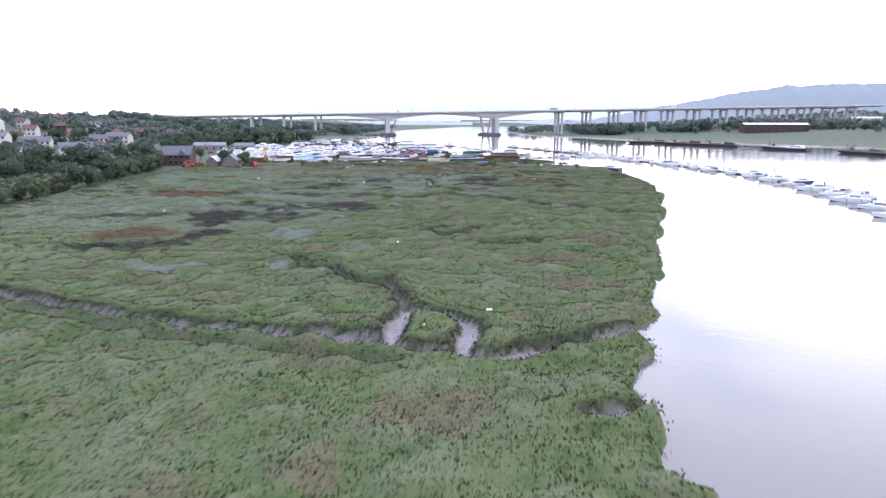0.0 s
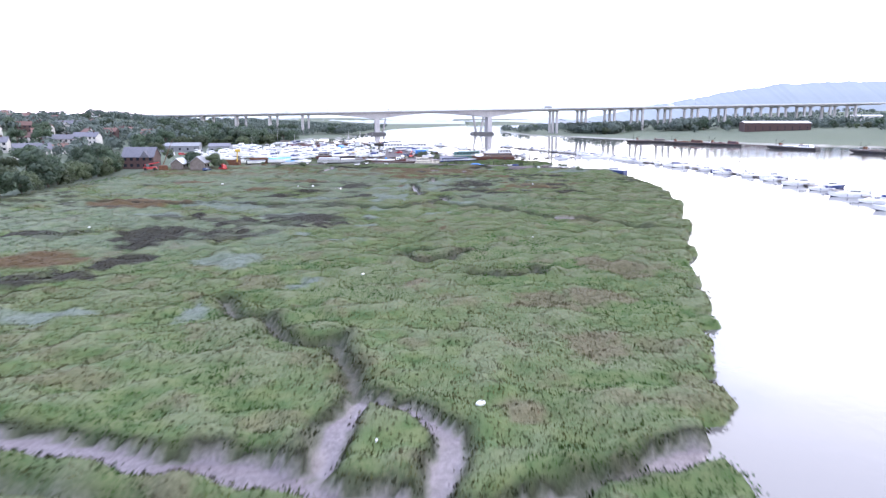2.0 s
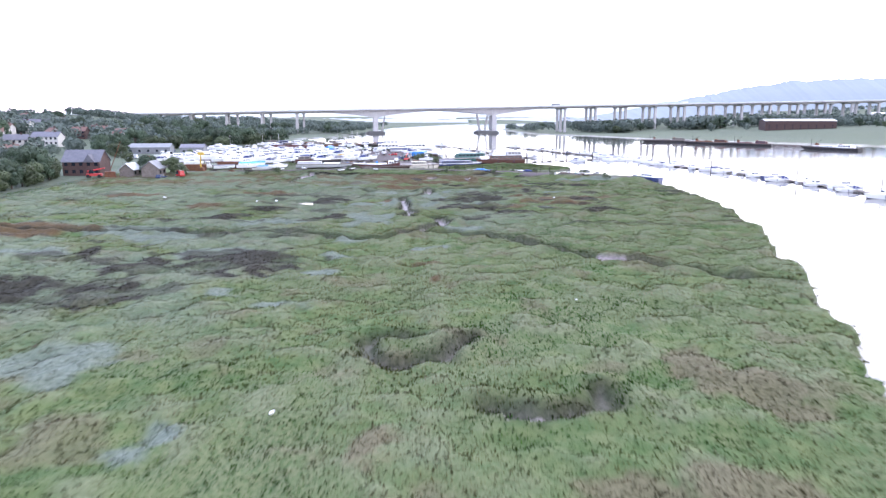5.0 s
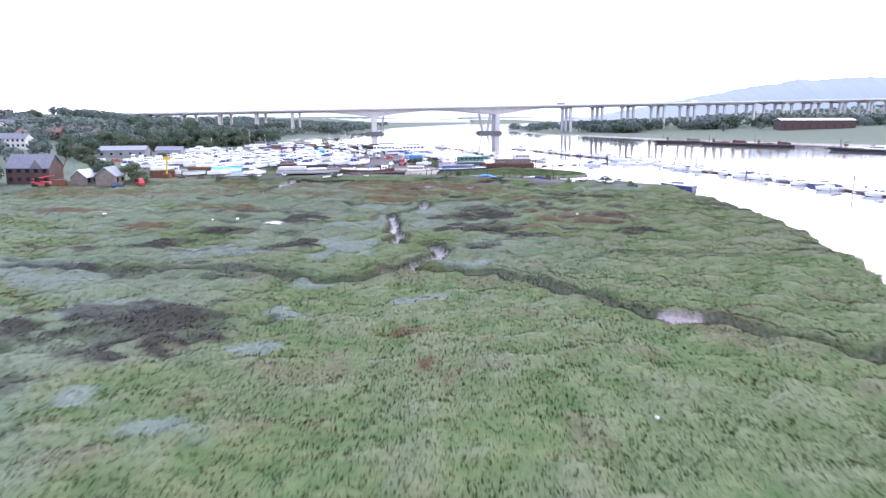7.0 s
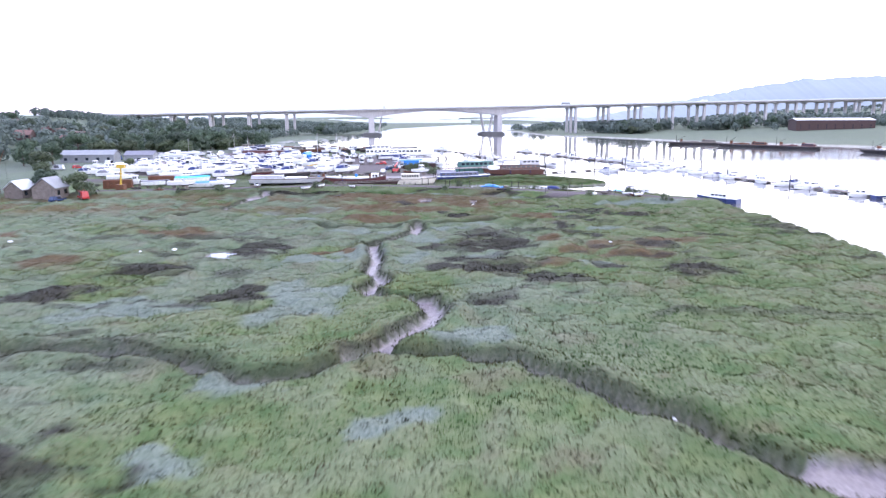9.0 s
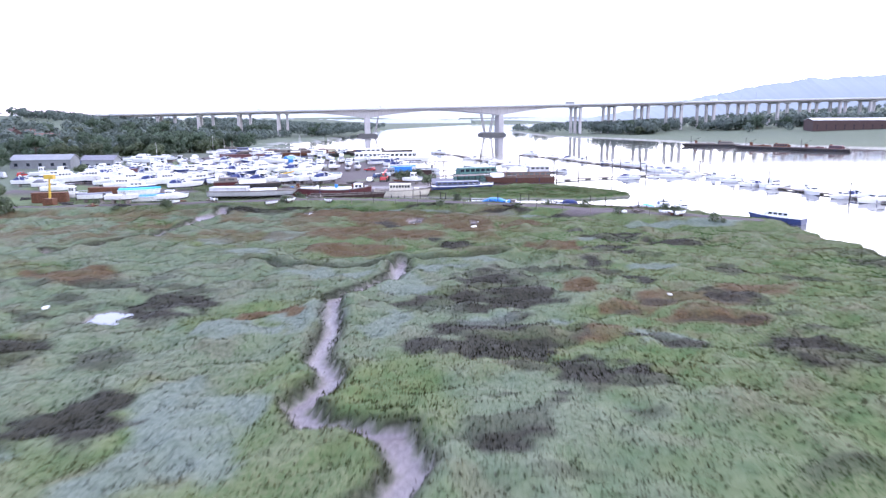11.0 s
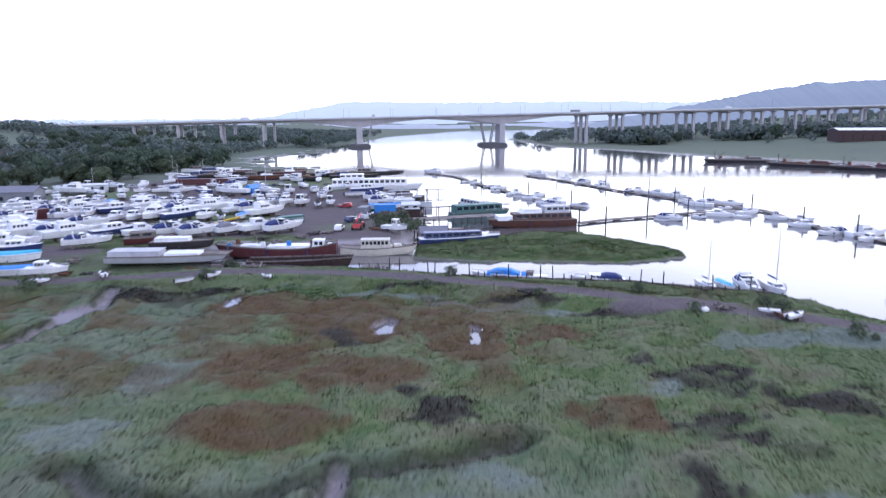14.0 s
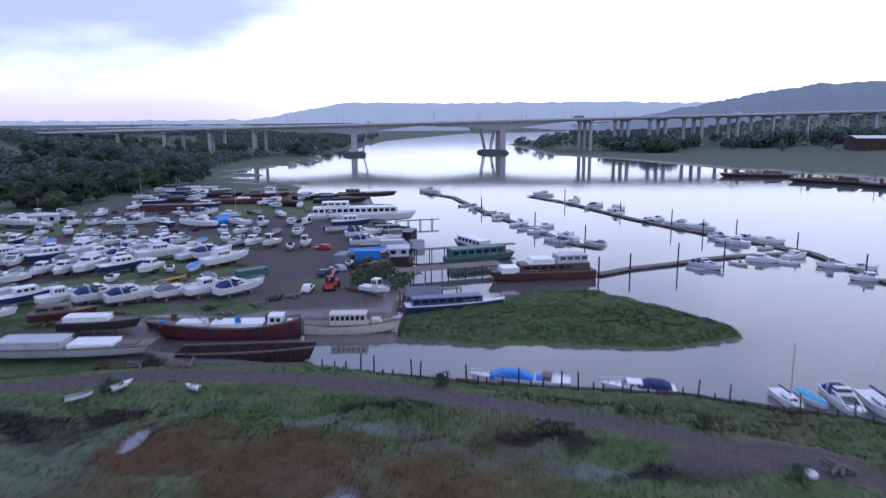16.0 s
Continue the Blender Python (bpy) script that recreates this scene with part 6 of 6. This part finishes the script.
# posts along the causeway
for i in range(40):
    x = -6 + i * 1.75 + jr.uniform(-0.5, 0.5)
    y = float(np.interp(x, (-8, 15, 40, 51, 60, 75), (340, 334, 329.6, 325, 321, 301)))
    t_ = jr.choice((0.9, 1.1, 1.3, 1.2, 2.6))
    p = thing("causeway_post", pose(x, y, height(x, y) - 0.1, jr.uniform(-3, 3), jr.uniform(-3, 3), 0), "old dark timber post along the causeway edge", "post", "causeway posts")
    part("shaft", MB().tube((0, 0, -0.8), (0, 0, t_), 0.11, 0.1, 6), POSTWOOD, p)
for i in range(16):
    x = -30 + i * 5.2
    y = float(np.interp(x, [q[0] for q in TRACK], [q[1] for q in TRACK])) - 4.6
    p = thing("fence_post", pose(x, y, height(x, y) - 0.1), "thin timber fence post beside the track", "post", "track fence posts")
    part("shaft", MB().tube((0, 0, -0.5), (0, 0, 1.3), 0.07, 0.06, 5), TIMBER, p)


# ---- the marsh plants ----
def plant_material():
    """Thin blades that let some light through; their shading follows the lie of the sward."""
    m = bpy.data.materials.new("marsh blades")
    m.use_nodes = True
    n, l = m.node_tree.nodes, m.node_tree.links
    b = n["Principled BSDF"]
    b.inputs["Roughness"].default_value = 0.9
    b.inputs["Specular IOR Level"].default_value = 0.1
    a, lie = n.new("ShaderNodeAttribute"), n.new("ShaderNodeAttribute")
    a.attribute_name, lie.attribute_name = "plant", "lie"
    thin = n.new("ShaderNodeBsdfTranslucent")
    both = n.new("ShaderNodeMixShader")
    both.inputs["Fac"].default_value = 0.4
    for shader, name in ((b, "Base Color"), (thin, "Color")):
        l.new(a.outputs["Color"], shader.inputs[name])
        l.new(lie.outputs["Vector"], shader.inputs["Normal"])
    l.new(b.outputs["BSDF"], both.inputs[1])
    l.new(thin.outputs["BSDF"], both.inputs[2])
    l.new(both.outputs["Shader"], n["Material Output"].inputs["Surface"])
    return m


PLANT = plant_material()


def marsh_plants(name, label, x, y, tall, seed, shade=1.0):
    """Five leaning blades at each place, coloured by plant kind, paler on hummock tops, with creek-bank shade painted
    in.
    """
    r = np.random.RandomState(seed)
    h, cover = terrain(x, y)
    keep = (h > WATER + 0.35) & (cover["bare"] < 0.5) & (cover["gravel"] < 0.45)
    x, y, h = x[keep], y[keep], h[keep]
    cover = {k: v[keep] for k, v in cover.items()}
    n, blades = len(x), 5
    lush = smooth01(0.42, 0.6, field(x, y, 22.0, 3, 82))[:, None]
    tint = smooth01(0.4, 0.62, field(x, y, 5.5, 3, 87))[:, None]
    col = np.array((0.095, 0.12, 0.042)) * (1 - lush) + np.array((0.05, 0.118, 0.02)) * lush
    col = col * (1 - 0.7 * tint) + np.array((0.118, 0.11, 0.038)) * 0.7 * tint
    pale = (smooth01(0.54, 0.7, field(x, y, 3.2, 2, 11)))[:, None]
    col = col * (1 - 0.8 * pale) + np.array((0.185, 0.183, 0.105)) * 0.8 * pale
    # the bank tone also holds painted undercut shadow, beyond the dark plants' own colour
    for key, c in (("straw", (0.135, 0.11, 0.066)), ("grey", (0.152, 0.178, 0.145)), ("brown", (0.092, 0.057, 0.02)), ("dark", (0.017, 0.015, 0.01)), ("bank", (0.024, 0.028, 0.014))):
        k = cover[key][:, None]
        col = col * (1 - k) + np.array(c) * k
    col = shade * col * (0.72 + 0.56 * field(x, y, 2.6, 2, 85))[:, None] * r.uniform(0.94, 1.08, (n, 1)) * (1 + 0.05 * r.normal(0, 1, (n, 3)))
    e = 0.5
    lie = np.stack([-(terrain(x + e, y)[0] - terrain(x - e, y)[0]) / (2 * e), -(terrain(x, y + e)[0] - terrain(x, y - e)[0]) / (2 * e), np.ones(n)], -1)
    lie[:, :2] = np.clip(lie[:, :2], -1.2, 1.2)
    lie = lie[:, None, :] + 0.12 * r.normal(0, 1, (n, blades, 3))
    lie /= np.linalg.norm(lie, axis=2, keepdims=True)
    size = tall * (0.5 + 0.7 * field(x, y, 4.0, 2, 84)) * (1 - 0.45 * cover["grey"]) * (1 - 0.5 * cover["brown"]) * r.uniform(0.7, 1.3, n)
    ang = r.uniform(0, 2 * np.pi, (n, blades))
    lean = r.uniform(0.3, 1.1, (n, blades)) * size[:, None]
    wide = (0.08 + 0.09 * r.random_sample((n, blades))) * (0.6 + size[:, None])
    bx, by = x[:, None] + 0.28 * r.normal(0, 1, (n, blades)), y[:, None] + 0.28 * r.normal(0, 1, (n, blades))
    z = h[:, None] - 0.1
    v = np.empty((n, blades, 3, 3))
    px, py = -np.sin(ang) * wide, np.cos(ang) * wide
    v[:, :, 0] = np.stack([bx - px, by - py, z + 0 * bx], -1)
    v[:, :, 1] = np.stack([bx + px, by + py, z + 0 * bx], -1)
    v[:, :, 2] = np.stack([bx + np.cos(ang) * lean, by + np.sin(ang) * lean, z + 0.1 + size[:, None] * r.uniform(0.7, 1.2, (n, blades))], -1)
    count = n * blades
    me = bpy.data.meshes.new(name)
    me.vertices.add(count * 3)
    me.vertices.foreach_set("co", v.ravel())
    me.loops.add(count * 3)
    me.loops.foreach_set("vertex_index", np.arange(count * 3))
    me.polygons.add(count)
    me.polygons.foreach_set("loop_start", np.arange(count) * 3)
    me.update(calc_edges=True)
    rgba = np.ones((n, blades * 3, 4), np.float32)
    rgba[:, :, :3] = np.clip(col, 0.01, 0.6)[:, None, :]
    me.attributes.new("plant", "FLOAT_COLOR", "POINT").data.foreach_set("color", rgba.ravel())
    me.attributes.new("lie", "FLOAT_VECTOR", "POINT").data.foreach_set("vector", np.repeat(lie.reshape(-1, 3), 3, axis=0).astype(np.float32).ravel())
    tagged(part(name, me, PLANT), label, "grass", kind="stuff")


def scatter(x0, x1, y0, y1, gap, seed):
    r = np.random.RandomState(seed)
    a, b = np.meshgrid(np.arange(x0, x1, gap), np.arange(y0, y1, gap))
    return (a + r.uniform(-0.5, 0.5, a.shape) * gap).ravel(), (b + r.uniform(-0.5, 0.5, b.shape) * gap).ravel()


px, py = scatter(-60, 80, 34, 328, 0.51, 1)
wide_view = px > -0.68 * py - 6
ok = (np.abs(px - 5) < 75) & wide_view
marsh_plants("marsh_grass", "tussocky green marsh grass with grey and brown patches", px[ok], py[ok], 0.14, 2, 0.93)
px, py = scatter(-116, -60, 70, 328, 0.95, 3)
marsh_plants("marsh_grass", "rough green marsh grass towards the trees", px, py, 0.28, 4)
px, py = scatter(2, 60, 348, 386, 0.55, 5)
isl = inside(px, py, ISLE)
marsh_plants("islet_grass", "dark green reed grass on the islet", px[isl], py[isl], 0.18, 6, 0.95)
px, py = scatter(-70, 78, 318, 372, 0.6, 7)
marsh_plants("bank_grass", "rough grass along the causeway and inlet", px, py, 0.17, 8, 0.85)
